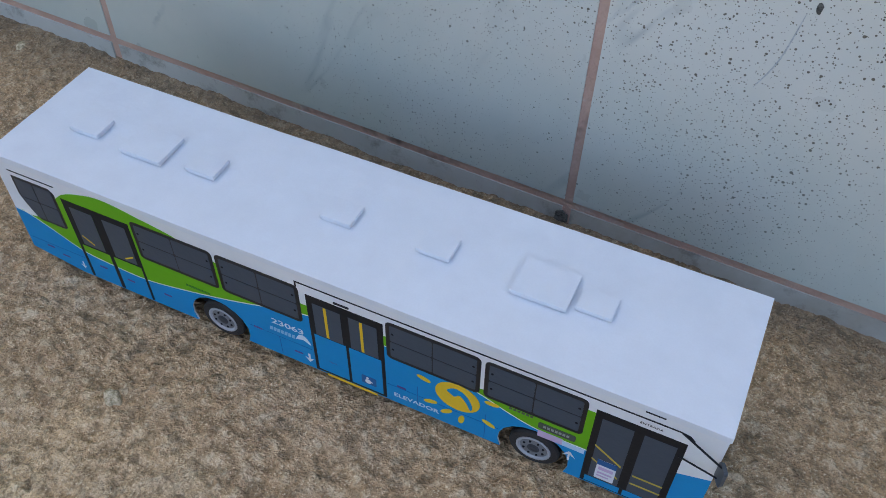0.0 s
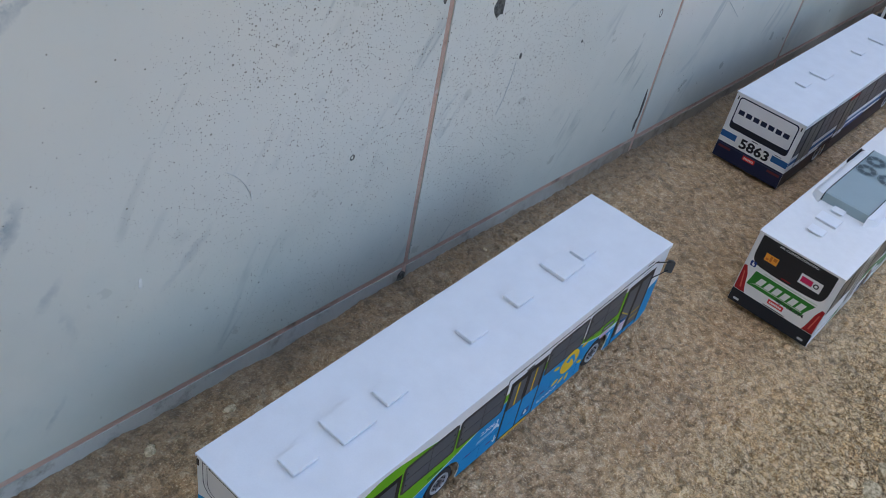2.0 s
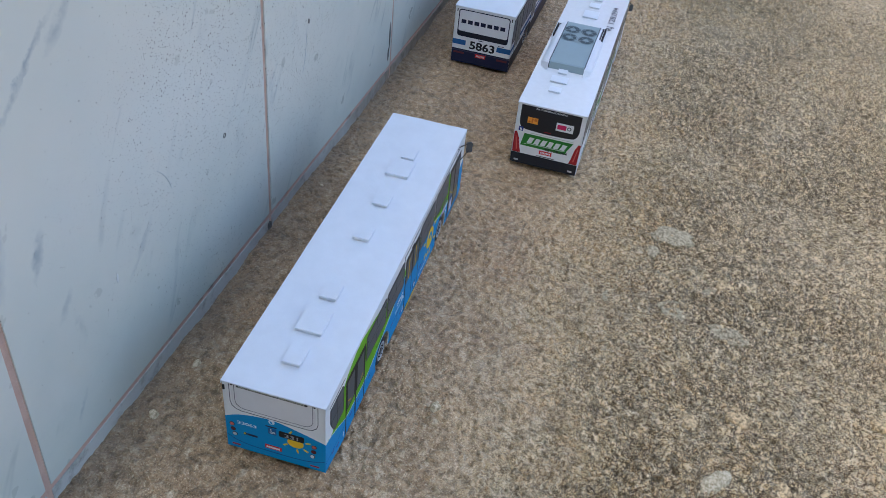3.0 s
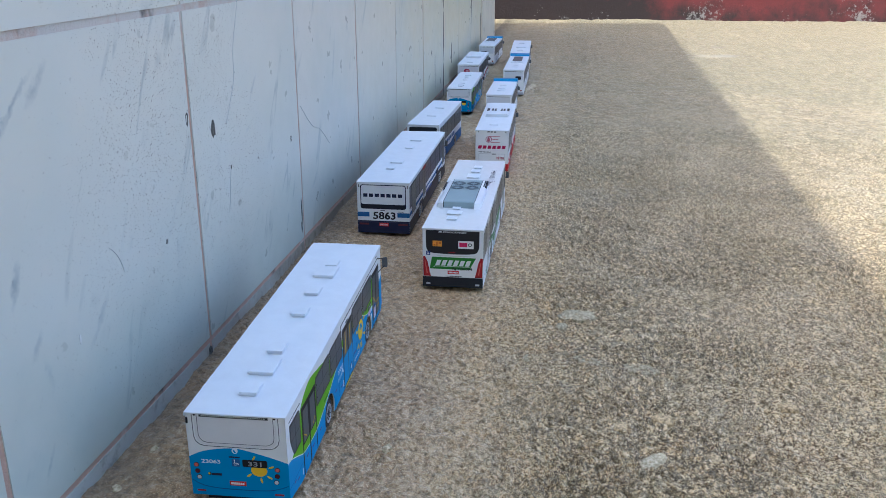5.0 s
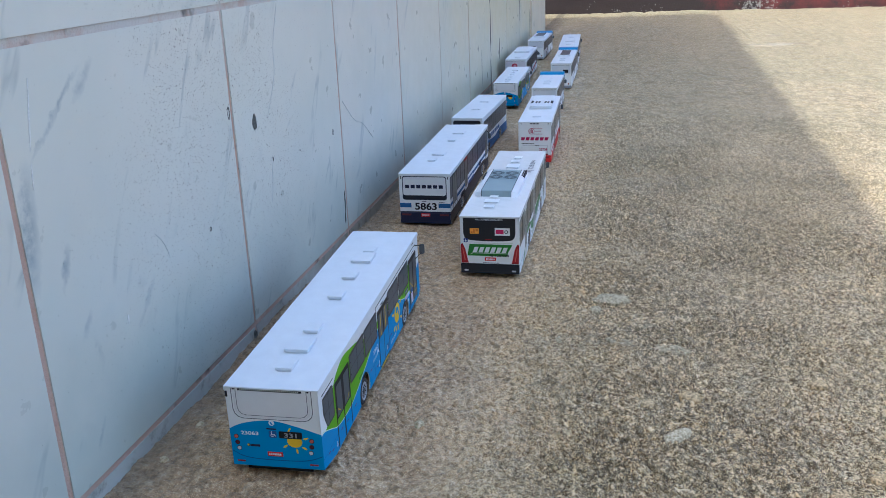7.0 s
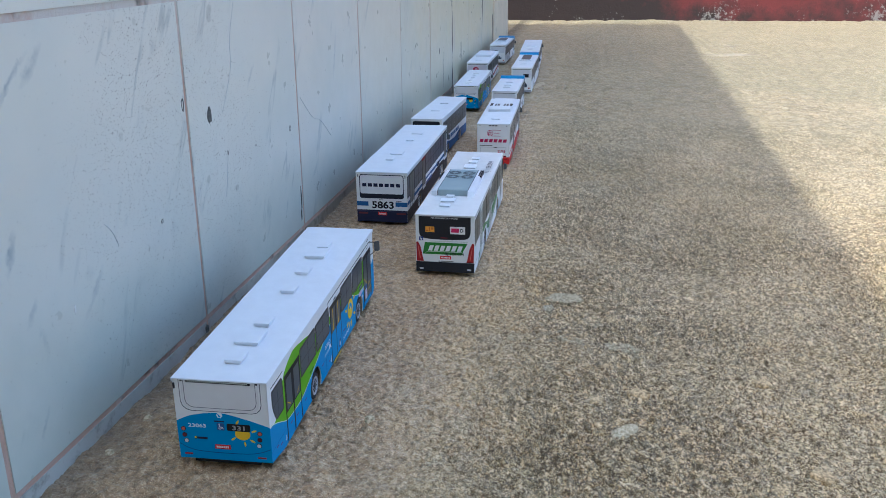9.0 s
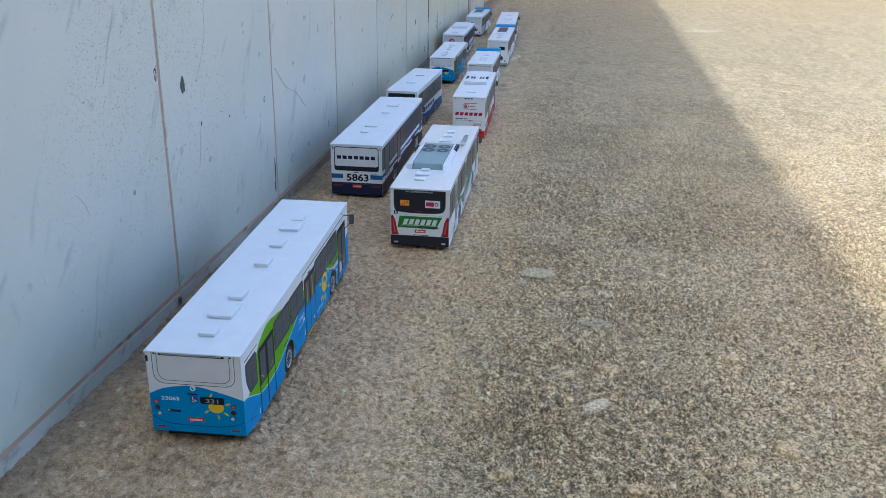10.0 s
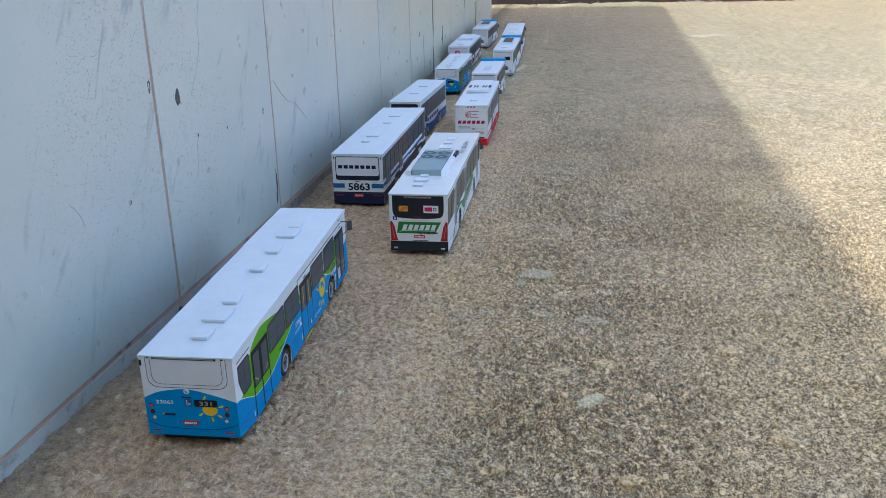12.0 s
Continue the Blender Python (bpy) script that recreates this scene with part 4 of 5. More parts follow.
    b.plate("hinge", f, [rrect(5.2, 58.6, 6.4, 60.0, 0.4), rrect(50.0, 58.6, 51.2, 60.0, 0.4), rrect(54.6, 53.6, 55.8, 57.4, 0.4)], INK, 5)
    b.lamps(f, [(52.4, 27.6), (52.0, 23.6), (51.2, 19.8)], 1.5, [(0.55, 0.12, 0.10), (0.10, 0.02, 0.03), (0.55, 0.58, 0.62)])
    b.lamps(f, [(6.2, 27.2), (6.5, 23.2), (7.2, 19.2)], 1.5, [(0.55, 0.12, 0.10), (0.10, 0.02, 0.03), (0.55, 0.58, 0.62)])
    p = b.plate("display", f, rrect(11.7, 28.0, 25.8, 32.6, 0.8), BLACK, 3, label="black route display")
    b.plate("disabled_sign", f, rrect(27.2, 28.0, 31.8, 32.6, 0.6), ROYAL, 4)
    wheel = arc([(30.9, 30.2), (30.7, 29.2), (29.8, 28.7), (28.9, 29.1), (28.6, 29.9)], 4)
    b.plate("sign_mark", f, [disc(30.2, 32.0, 0.38, 8), rect(29.95, 30.0, 30.35, 31.5), rect(28.6, 30.0, 30.35, 30.35), [(28.6, 30.3), (28.2, 29.0), (27.8, 29.1), (28.3, 30.4)]]
            + [[p, q, (q[0], q[1] + 0.32), (p[0], p[1] + 0.32)] for p, q in zip(wheel, wheel[1:])], WHITE, 5)
    b.plate("slot", f, rrect(27.0, 33.4, 33.2, 34.2, 0.3), NAVY, 3)
    if lettered:
        b.lettering("fleet_number", "23063", f, 49.2, 29.2, 2.4, (0.70, 0.80, 0.88), wide=1.35)
        b.lettering("route_number", "331", f, 22.8, 28.9, 2.9, (0.30, 0.31, 0.33), 6, wide=1.5)
    pl = b.plate("number_plate", f, rect(24.6, 15.6, 34.0, 18.4), RED, 4, label="small red number plate")
    b.plate("plate_mark", f, bars(33.2, 16.3, 7.8, 1.3, 7, -1), WHITE, 5, pl)
    b.plate("brand_mark", f, [disc(45.2, 22.2, 1.0, 10), rect(38.2, 21.4, 44.0, 22.8)], NAVY, 3)
    b.plate("brand_mark", f, [disc(45.4, 22.4, 0.6, 8)], YELLOW, 4)
    b.plate("round_badge", f, disc(29.6, 37.8, 1.7, 16), (0.70, 0.78, 0.84), 4)
    b.plate("badge_mark", f, arc([(30.6, 38.6), (29.6, 38.2), (29.2, 37.2), (28.6, 36.9), (29.8, 36.6), (30.4, 37.6), (30.6, 38.6)], 2), BLUE, 5)
    s = b.plate("sun_emblem", f, disc(16.6, 26.2, 4.6, 22, 0.85), YELLOW, 2.4, label="yellow sun emblem")
    for u, v, a in () if not lettered else ((9.6, 28.6, -20), (10.8, 22.0, 30), (15.6, 19.8, 80), (22.4, 22.8, -35), (19.2, 33.8, 120)):
        c, q = math.cos(radians(a)), math.sin(radians(a))
        b.plate("sun_ray", f, [(u + c * x - q * y, v + q * x + c * y) for x, y in disc(0, 0, 1.7, 10, 0.35)], YELLOW, 2.4, s)
    b.plate("bumper_line", f, [[p, q, (q[0], q[1] + 0.45), (p[0], p[1] + 0.45)] for p, q in zip(*[(lambda c: (c[:-1], c[1:]))(arc([(55.6, 17.6), (49, 14.2), (38, 12.8), (18, 12.8), (8, 14.0), (0.4, 17.0)]))][0])], (0.006, 0.08, 0.26), 2)
    b.plate("reflector", f, [rect(3.4, 10.6, 8.6, 11.6), rect(48.4, 10.6, 53.2, 11.6)], DARKRED, 3)
    # front, never in view but for its edge
    f = "front"
    b.plate("blue_skirt", f, rect(0.2, 6, 55.8, 30), BLUE, 1)
    b.plate("windscreen", f, rrect(2.5, 30, 53.5, 52, 4), SLATE, 2, rough=0.3)
    roof = b.lid()
    for u0, v0, u1, v1 in ((20, 22, 33, 32.2), (44.5, 20, 63, 35.4), (72.4, 22.4, 85, 32.6), (128.4, 23, 140.6, 33.4), (165, 23.6, 177.4, 33.8), (200, 20.8, 219.4, 36.6), (221.6, 23.4, 233.6, 32.4)):
        b.hatch(u0, v0, u1, v1, 2.5, parent=roof)
    b.plate("vent_slot", "right", rect(252.6, 57.6, 258.8, 58.1), INK, 9)
    b.mirror(264.5, 53.5, -1, 3.4, 11, 14.0)
    return b


def white_blue_bus():
    """Older white bus with blue bands and a dark skirt."""
    b = Bus("model_bus", "white card model bus with blue bands, dark skirt and boxy rear", (273, 57, 60), (0.2585, 0.205, -0.003, 0, 0, 0.3), arches=(71, 226), arch=12.0, hub=9.3, low=3.5)
    L = b.L
    for f in ("right", "left"):
        b.plate("dark_skirt", f, b.foot(0.1, L - 0.1) + [(L - 0.1, 17), (0.1, 17)], (0.040, 0.030, 0.034), 1)
        b.plate("blue_band", f, rect(0.1, 23.0, L - 0.1, 26.6), ROYAL, 1)
        b.plate("blue_band", f, [(60, 19), (72, 19), (150, 19), (150, 20.2), (60, 20.2)], ROYAL, 1)
        b.plate("window_band", f, rect(0.8, 31.0, L - 3, 55.6), (0.030, 0.034, 0.05), 1)
        for u in range(7):
            u0 = (2, 41, 63, 111, 148, 185, 222)[u]
            u1 = (13, 62, 88, 147, 184, 221, 246)[u]
            b.window(f, u0, 31.6, u1, 55.2, 2 if u1 - u0 > 15 else 1, 2, 1.4, 0.8, (0.065, 0.085, 0.115), (0.014, 0.018, 0.034), bar=0.9)
        for u in (71, 226):
            b.wheel(f, u, 9.2, (0.62, 0.64, 0.66))
        b.plate("seam", f, [rect(u, 17.2, u + 0.35, 31) for u in (15, 27, 40, 90, 109, 148, 185, 248, 262)], (0.10, 0.12, 0.18), 2)
    f = "right"
    for u0, u1 in ((15, 39), (89.5, 109.5), (248, 268)):
        d = b.plate("door", f, rect(u0, 6, u1, 55.4), (0.06, 0.068, 0.07), 2)
        h = (u1 - u0) / 2
        for i in range(2):
            b.plate("pane", f, rrect(u0 + 1 + i * h, 22, u0 + h - 0.6 + i * h, 53.5, 0.8), (0.115, 0.125, 0.115), 3, d, rough=0.3)
            b.plate("door_leaf", f, rect(u0 + 1 + i * h, 7, u0 + h - 0.6 + i * h, 16.6), (0.05, 0.036, 0.04), 3, d)
            b.plate("door_leaf", f, rect(u0 + 1 + i * h, 17.2, u0 + h - 0.6 + i * h, 21.4), WHITE, 3, d)
    b.plate("red_sign", f, rect(90, 52.2, 109, 55.2), DARKRED, 4)
    b.plate("white_panel", f, [(112, 22.4), (150, 22.4), (150, 30.4), (112, 30.4)], WHITE, 2)
    b.plate("blue_band", f, [(112, 24.8), (150, 24.8), (150, 27.2), (112, 27.2)], ROYAL, 3)
    b.plate("operator_mark", f, bars(114, 18.2, 42, 3.4, 9), (0.10, 0.13, 0.30), 3)
    b.plate("fleet_mark", f, bars(192, 21.4, 20, 5.4, 4), NAVY, 3)
    f = "rear"
    b.plate("dark_skirt", f, rect(0.1, 3.6, 56.9, 17.2), NAVY, 1)
    b.plate("bumper_edge", f, rect(0.1, 15.4, 56.9, 16.0), (0.05, 0.055, 0.10), 2)
    b.plate("blue_band", f, [rect(0.1, 21.6, 13.4, 26.6), rect(44.0, 21.6, 56.9, 26.6)], ROYAL, 2)
    b.plate("window_outline", f, rrect(3.8, 30.4, 53.4, 57.2, 2.6), NAVY, 2)
    w = b.plate("rear_window", f, rrect(4.7, 35.6, 52.5, 56.3, 2.0), (0.72, 0.73, 0.76), 3, label="white panelled rear window")
    b.plate("operator_mark", f, bars(50.2, 43.6, 44.0, 3.8, 7, -1, 0.26), NAVY, 4, w)
    b.plate("dark_band", f, rect(4.7, 31.0, 52.5, 35.2), (0.018, 0.020, 0.030), 3)
    b.lettering("fleet_number", "5863", f, 40.2, 19.4, 8.0, INK, wide=1.16, bold=0.03)
    b.plate("small_mark", f, [rect(27, 28.6, 32, 29.2), rect(6.5, 27.6, 12.5, 28.0)], NAVY, 3)
    pl = b.plate("number_plate", f, rect(23.2, 11.4, 33.4, 15.0), RED, 3, label="small red number plate")
    b.plate("plate_mark", f, bars(32.4, 12.2, 8.4, 1.8, 7, -1), (0.75, 0.55, 0.55), 4, pl)
    b.plate("tail_lamp", f, [rect(2.0, 12.4, 12.4, 14.4), rect(44.6, 12.4, 55.0, 14.4)], (0.12, 0.03, 0.04), 3)
    b.plate("hinge", f, [rect(1.8, 54, 2.6, 57), rect(54.4, 54, 55.2, 57)], INK, 3)
    b.plate("windscreen", "front", rrect(2.5, 28, 54.5, 55, 3), SLATE, 2, rough=0.3)
    b.plate("dark_skirt", "front", rect(0.1, 3.6, 56.9, 17.2), NAVY, 1)
    roof = b.lid(1.6, 0.3)
    for u0, v0, u1, v1 in ((55, 27, 66, 36.5), (85, 22.8, 101, 38), (163, 24.2, 174, 34.4), (207, 21, 223, 36.2)):
        b.hatch(u0, v0, u1, v1, 1.7, parent=roof)
    b.mirror(268, 52, -1, 2.4, 9, 3)
    return b


def green_bus():
    """White bus with a wide black rear window, a green tail panel and an air conditioner on its taped roof."""
    b = Bus("model_bus", "white and green card model bus with grey roof air conditioner", (266, 55, 59), (0.1105, 0.110, -0.003, 0, 0, 0.3), arches=(84, 206), arch=12.4, hub=9.3, low=3.5)
    L = b.L
    for f in ("right", "left"):
        b.plate("window_band", f, rect(2, 29, L - 2, 54), (0.05, 0.052, 0.048), 1)
        for u0, u1 in ((3, 22), (24, 42), (63, 92), (94, 122), (144, 172), (174, 200), (202, 226)):
            b.window(f, u0, 29.6, u1, 53.4, 1, 2, 1.2, 0.6, (0.085, 0.088, 0.078), (0.03, 0.03, 0.03), bar=0.5)
        swoosh = arc([(26, 4), (44, 15), (60, 26), (80, 28.6), (110, 23), (150, 27), (190, 28.6), (200, 24), (170, 16), (120, 12), (74, 22), (58, 20), (40, 6)], 4)
        b.plate("green_swoosh", f, [(u, max(v, 23 if abs(u - 84) < 13 else v)) for u, v in swoosh], (0.10, 0.24, 0.10), 1)
        b.plate("grey_swoosh", f, arc([(102, 6), (130, 14), (160, 20), (190, 22.8), (188, 20.5), (160, 16.5), (130, 9), (106, 5)], 4), (0.36, 0.40, 0.36), 1.4)
        b.plate("seam", f, [rect(0.2, 11.8, 70, 12.1), rect(98, 11.8, 192, 12.1)], (0.3, 0.3, 0.3), 1.6)
        for u in (84, 206):
            b.wheel(f, u, 9.2)
    f = "right"
    for u0, u1 in ((43, 61.5), (123, 142.5), (229, 249)):
        d = b.door(f, u0, 5, u1, 54, 14, (0.62, 0.64, 0.62), (0.62, 0.64, 0.62), (0.09, 0.093, 0.08))
    b.plate("operator_mark", f, bars(98, 17.5, 22, 5, 6, slant=0.3), (0.20, 0.34, 0.20), 3)
    f = "rear"
    b.plate("bumper", f, rect(0.1, 3.6, 54.9, 13.2), (0.022, 0.025, 0.032), 2)
    b.plate("bumper_lamp", f, [rrect(3.2, 5.6, 7, 7.2, 0.5), rrect(48, 5.6, 51.8, 7.2, 0.5)], PALEGREY, 3)
    pts = [(52.0, 57.4), (52.0, 43)] + arc([(52.0, 43), (50.5, 38.2), (45.5, 36.0), (28, 35.2), (10.0, 36.0), (5.2, 38.2), (3.6, 43)])[1:] + [(3.6, 57.4)]
    w = b.plate("rear_window", f, pts, (0.016, 0.017, 0.022), 2, label="wide black rear window", rough=0.3)
    b.lettering("roof_words", "AR CONDICIONADO", f, 40.6, 55.3, 1.5, (0.62, 0.64, 0.66), wide=1.28)
    b.plate("orange_sticker", f, rect(37.4, 42.2, 45.8, 47.6), ORANGE, 3, w)
    b.plate("sticker_mark", f, [rect(38.2, 44.6, 40.4, 46.8), rect(41.2, 43, 42.6, 46.8), rect(43.2, 43, 45, 44.4)], (0.55, 0.17, 0.03), 4, w)
    st = b.plate("red_sticker", f, rect(8.6, 41.0, 22.6, 48.2), (0.74, 0.74, 0.76), 3, w, "white sticker with a red block")
    b.plate("sticker_block", f, rect(14.4, 42.6, 21.6, 46.6), (0.60, 0.03, 0.12), 4, w)
    b.plate("sticker_ring", f, [disc(12.0, 44.6, 1.7, 14)], INK, 4, w)
    b.plate("sticker_ring", f, [disc(12.0, 44.6, 1.0, 12)], WHITE, 5, w)
    b.plate("brake_lamp", f, rect(25.4, 36.8, 31.4, 37.3), DARKRED, 4)
    b.plate("disabled_sign", f, rrect(48.0, 33.8, 51.8, 37.6, 0.4), (0.02, 0.05, 0.22), 3)
    b.plate("sign_mark", f, [disc(50.2, 36.6, 0.45, 8), disc(49.8, 35.2, 0.9, 10)], WHITE, 4)
    b.plate("green_panel", f, [(48.6, 20.8), (46.5, 32.2), (6.4, 32.2), (10.6, 24.4), (11.5, 20.8)], LEAF, 2, label="green panel across the tail")
    b.plate("operator_mark", f, bars(43.6, 24.2, 32.5, 5.2, 6, -1, 0.3, 0.38), (0.70, 0.74, 0.74), 4)
    b.plate("operator_line", f, [[(46.6, 21.6), (43.4, 23.2), (12.0, 23.2), (12.0, 23.8), (43.6, 23.8)], rect(20, 33.2, 42, 33.6), rect(6, 33.4, 26, 33.8)], (0.5, 0.6, 0.5), 3)
    b.lettering("fleet_number", "RJ 128.094", f, 28.0, 20.4, 2.4, INK, wide=1.28)
    pl = b.plate("number_plate", f, rect(22.0, 16.2, 32.2, 19.4), RED, 3, label="small red number plate")
    b.plate("plate_mark", f, bars(31.2, 17.0, 8.4, 1.5, 7, -1), WHITE, 4, pl)
    b.plate("small_mark", f, [rect(19.5, 13.8, 34, 14.3), rect(3, 13.8, 7, 14.3)], INK, 3)
    for s in (0, 1):
        p = [(52.8, 32.6), (54.6, 32.0), (54.2, 13.6), (47.4, 13.6), (48.6, 17.5), (50.4, 27)]
        q = [(52.6, 28.6), (53.2, 28.2), (51.4, 16.0), (50.4, 16.2)]
        t = b.plate("tail_lamp", f, [(54.9 - u if s else u, v) for u, v in p], DARKRED, 3)
        b.plate("lamp_edge", f, [(54.9 - u if s else u, v) for u, v in q], (0.62, 0.12, 0.10), 4, t)
    b.plate("windscreen", "front", rrect(2.5, 24, 52.5, 55, 4), BLACK, 2, rough=0.3)
    roof = b.lid(2.0, 0.3, tape=GLOSSTAPE)
    # air conditioner: grey unit between two rounded white cheeks
    ac = new("air_conditioner")
    ac.parent = b.e
    bm = bmesh.new()
    prof = [(66.5, 0.0), (67.5, 5.6), (69.0, 6.2), (152.0, 6.0), (157.0, 0.0)]
    a = [bm.verts.new(b.at("roof", u, 15.2, d)) for u, d in prof]
    c = [bm.verts.new(b.at("roof", u, 45.4, d)) for u, d in prof]
    bm.faces.new(a), bm.faces.new(c[::-1])
    for i in range(len(a)):
        bm.faces.new((a[i], a[(i + 1) % len(a)], c[(i + 1) % len(a)], c[i]))
    part("unit", bm, paper(ACGREY), ac, "grey air conditioner housing")
    for v0, v1 in ((15.2, 9.2), (45.4, 52.6)):
        bm = bmesh.new()
        out = []
        for k in range(7):
            f = k / 6
            d = 6.0 * math.cos(f * math.pi / 2) ** 0.8
            v = v0 + (v1 - v0) * math.sin(f * math.pi / 2)
            out.append([bm.verts.new(b.at("roof", u, v, d * h)) for u, h in ((62 + 8 * f, 0.0), (64 + 8 * f, 0.9), (67 + 8 * f, 1.0), (150 - 4 * f, 1.0), (156 - 5 * f, 0.0))])
        for p, q in zip(out, out[1:]):
            for i in range(4):
                bm.faces.new((p[i], p[i + 1], q[i + 1], q[i]))
        part("cheek", bm, paper(ROOF, 0.35), ac)
    for u in (119.6, 136.4):
        for v in (23.2, 38.2):
            bm = bmesh.new()
            for r0, r1 in ((7.0, 6.6), (6.2, 2.9), (2.4, 2.1)):
                n = 24
                o = [bm.verts.new(b.at("roof", u + r0 * 1.1 * math.cos(2 * math.pi * i / n), v + r0 * math.sin(2 * math.pi * i / n), 6.35)) for i in range(n)]
                if r1:
                    q = [bm.verts.new(b.at("roof", u + r1 * 1.1 * math.cos(2 * math.pi * i / n), v + r1 * math.sin(2 * math.pi * i / n), 6.35)) for i in range(n)]
                    for i in range(n):
                        bm.faces.new((o[i], o[(i + 1) % n], q[(i + 1) % n], q[i]))
                else:
                    bm.faces.new(o)
            part("fan", bm, paper((0.075, 0.105, 0.12)), ac, "dark printed fan ring")
            bm = bmesh.new()
            for i in range(6):
                t = 2 * math.pi * i / 6
                p = [(2.2, t - 0.08), (6.4, t - 0.03), (6.4, t + 0.03), (2.2, t + 0.08)]
                bm.faces.new([bm.verts.new(b.at("roof", u + r * 1.1 * math.cos(w), v + r * math.sin(w), 6.45)) for r, w in p])
            part("fan_spoke", bm, paper(ACGREY), ac)
    edge = [[(66.5, 14.9), (157, 14.9), (157, 15.5), (66.5, 15.5)], [(66.5, 45.1), (157, 45.1), (157, 45.7), (66.5, 45.7)]]
    bm = bmesh.new()
    for p in edge:
        u0, v0, u1, v1 = p[0][0], p[0][1], p[2][0], p[2][1]
        for s, e, ds, de in ((67.5, 69, 5.7, 6.3), (69, 152, 6.3, 6.1), (152, 157, 6.1, 0.1), (66.5, 67.5, 0.1, 5.7)):
            bm.faces.new([bm.verts.new(b.at("roof", *q)) for q in ((s, v0, ds), (e, v0, de), (e, v1, de), (s, v1, ds))])
    part("seam", bm, paper(INK), ac)
    for v in (11.4, 52.4):
        grill = b.plate("vent", "roof", [rect(129 + i * 6.2, v - 1.8, 134.2 + i * 6.2, v - 0.3) for i in range(4)] + [rect(129 + i * 6.2, v + 0.3, 134.2 + i * 6.2, v + 1.6) for i in range(4)], INK, 80 if v < 20 else 40)
    for u0, v0, u1, v1 in ((25, 27, 33.5, 37), (42, 25, 53, 39), (59, 28, 66, 36), (180, 22, 196, 36), (205, 24, 216, 34), (223.5, 23.5, 234, 32.5)):
        b.hatch(u0, v0, u1, v1, 1.7, parent=roof)
    b.lettering("roof_number", "RJ 128.094", "roof", 161, 6.0, 5.8, (0.10, 0.105, 0.12), 12, wide=1.62, bold=0.004)
    b.mirror(262, 50, -1, 2.4, 9, 4)
    b.mirror(262, 50, 1, 2.4, 9, 4)
    return b


def red_bus():
    """White bus with a red skirt, magenta lettering blocks and a slatted roof box."""
    b = Bus("model_bus", "white card model bus with red skirt and magenta marks", (216, 45, 60), (0.551, 0.1155, -0.003, 0, 0, 1.2), arches=(58, 164), arch=10.2, hub=8.0, low=3.4)
    L = b.L
    for f in ("right", "left"):
        b.plate("red_skirt", f, b.foot(0.1, L - 0.1) + [(L - 0.1, 13), (0.1, 13)], RED, 1)
        b.plate("red_band", f, [(0.1, 17), (70, 17), (140, 26), (140, 28), (70, 20), (0.1, 19)], (0.5, 0.03, 0.05), 1)
        for i in range(6):
            b.window(f, 5 + i * 31, 30, 33 + i * 31, 53, 2, 2, 1.4, 0.7, (0.10, 0.105, 0.11), BLACK)
        for u in (58, 164):
            b.wheel(f, u, 8.0)
    for u0 in (70, 192):
        b.door("right", u0, 5, u0 + 19, 54, 14, (0.5, 0.05, 0.06))
    f = "rear"
    b.plate("red_bumper", f, rect(0.1, 3.6, 44.9, 13.6), RED, 2)
    b.plate("bumper_slot", f, [rrect(15, 10.6, 30, 12.6, 0.5), rrect(3, 9.6, 8, 11.6, 0.6), rrect(37, 9.6, 42, 11.6, 0.6)], (0.25, 0.02, 0.025), 3)
    b.plate("dark_bar", f, rect(4.2, 13.9, 40, 15.8), (0.16, 0.015, 0.03), 3)
    b.plate("flap_line", f, [rect(4.6, 27.2, 40.4, 27.6), rect(4.6, 16, 5.0, 27.2), rect(40, 16, 40.4, 27.2)], (0.45, 0.46, 0.5), 2)
    b.plate("operator_mark", f, bars(41.8, 34.4, 39.0, 4.4, 6, -1, 0.26, 0.25), MAGENTA, 3)
    ring = disc(27.0, 47.2, 4.2, 24)
    inner = disc(27.0, 47.2, 3.6, 24)
    b.plate("round_badge", f, [[ring[i], ring[(i + 1) % 24], inner[(i + 1) % 24], inner[i]] for i in range(24)], MAGENTA, 3)
    b.plate("badge_mark", f, [rect(25.2, 44.4, 26.2, 49), rect(26.8, 44.4, 27.8, 50.4), rect(28.4, 44.4, 29.4, 48.4), rect(12, 51.2, 26, 51.8), rect(12, 43.0, 24, 43.6), rect(14, 47.0, 22, 47.6)], MAGENTA, 3)
    b.lettering("fleet_number", "22703", f, 16.4, 20.2, 3.4, MAGENTA, wide=0.95)
    b.plate("small_mark", f, bars(40.6, 29.2, 17, 1.2, 9, -1), INK, 3)
    b.plate("small_mark", f, bars(21.8, 26.4, 5, 1.4, 3, -1), INK, 3)
    b.plate("roof_mark", f, [rect(17, 57, 20, 58.4), rect(21.4, 57, 24.4, 58.4), rect(25.8, 57, 28.8, 58.4), rect(3.4, 56.8, 4.4, 58), rect(40.6, 56.8, 41.6, 58)], INK, 3)
    b.plate("windscreen", "front", rrect(2, 24, 43, 54, 3), SLATE, 2, rough=0.3)
    roof = b.lid(1.8, 0.3)
    b.hatch(34, 16, 47, 29, 1.2, parent=roof)
    box = b.hatch(96, 5, 196, 40, 4.4, name="air_conditioner", bevel=2.0)
    slots = [disc(u, v, 2.5, 12, 0.72) for v in (13.2, 17.4, 26.6, 30.8) for u in (127, 133.4, 139.8)]
    slots += [[(u, v), (u + 4.6, v), (u + 6.2, v + w), (u + 1.6, v + w)] for v, w in ((6.0, 3.6), (35.4, 3.6)) for u in (123, 128.4, 133.8, 139.2)]
    for p in slots:
        b.plate("vent", "roof", p, INK, 65, box, deep=4.0)
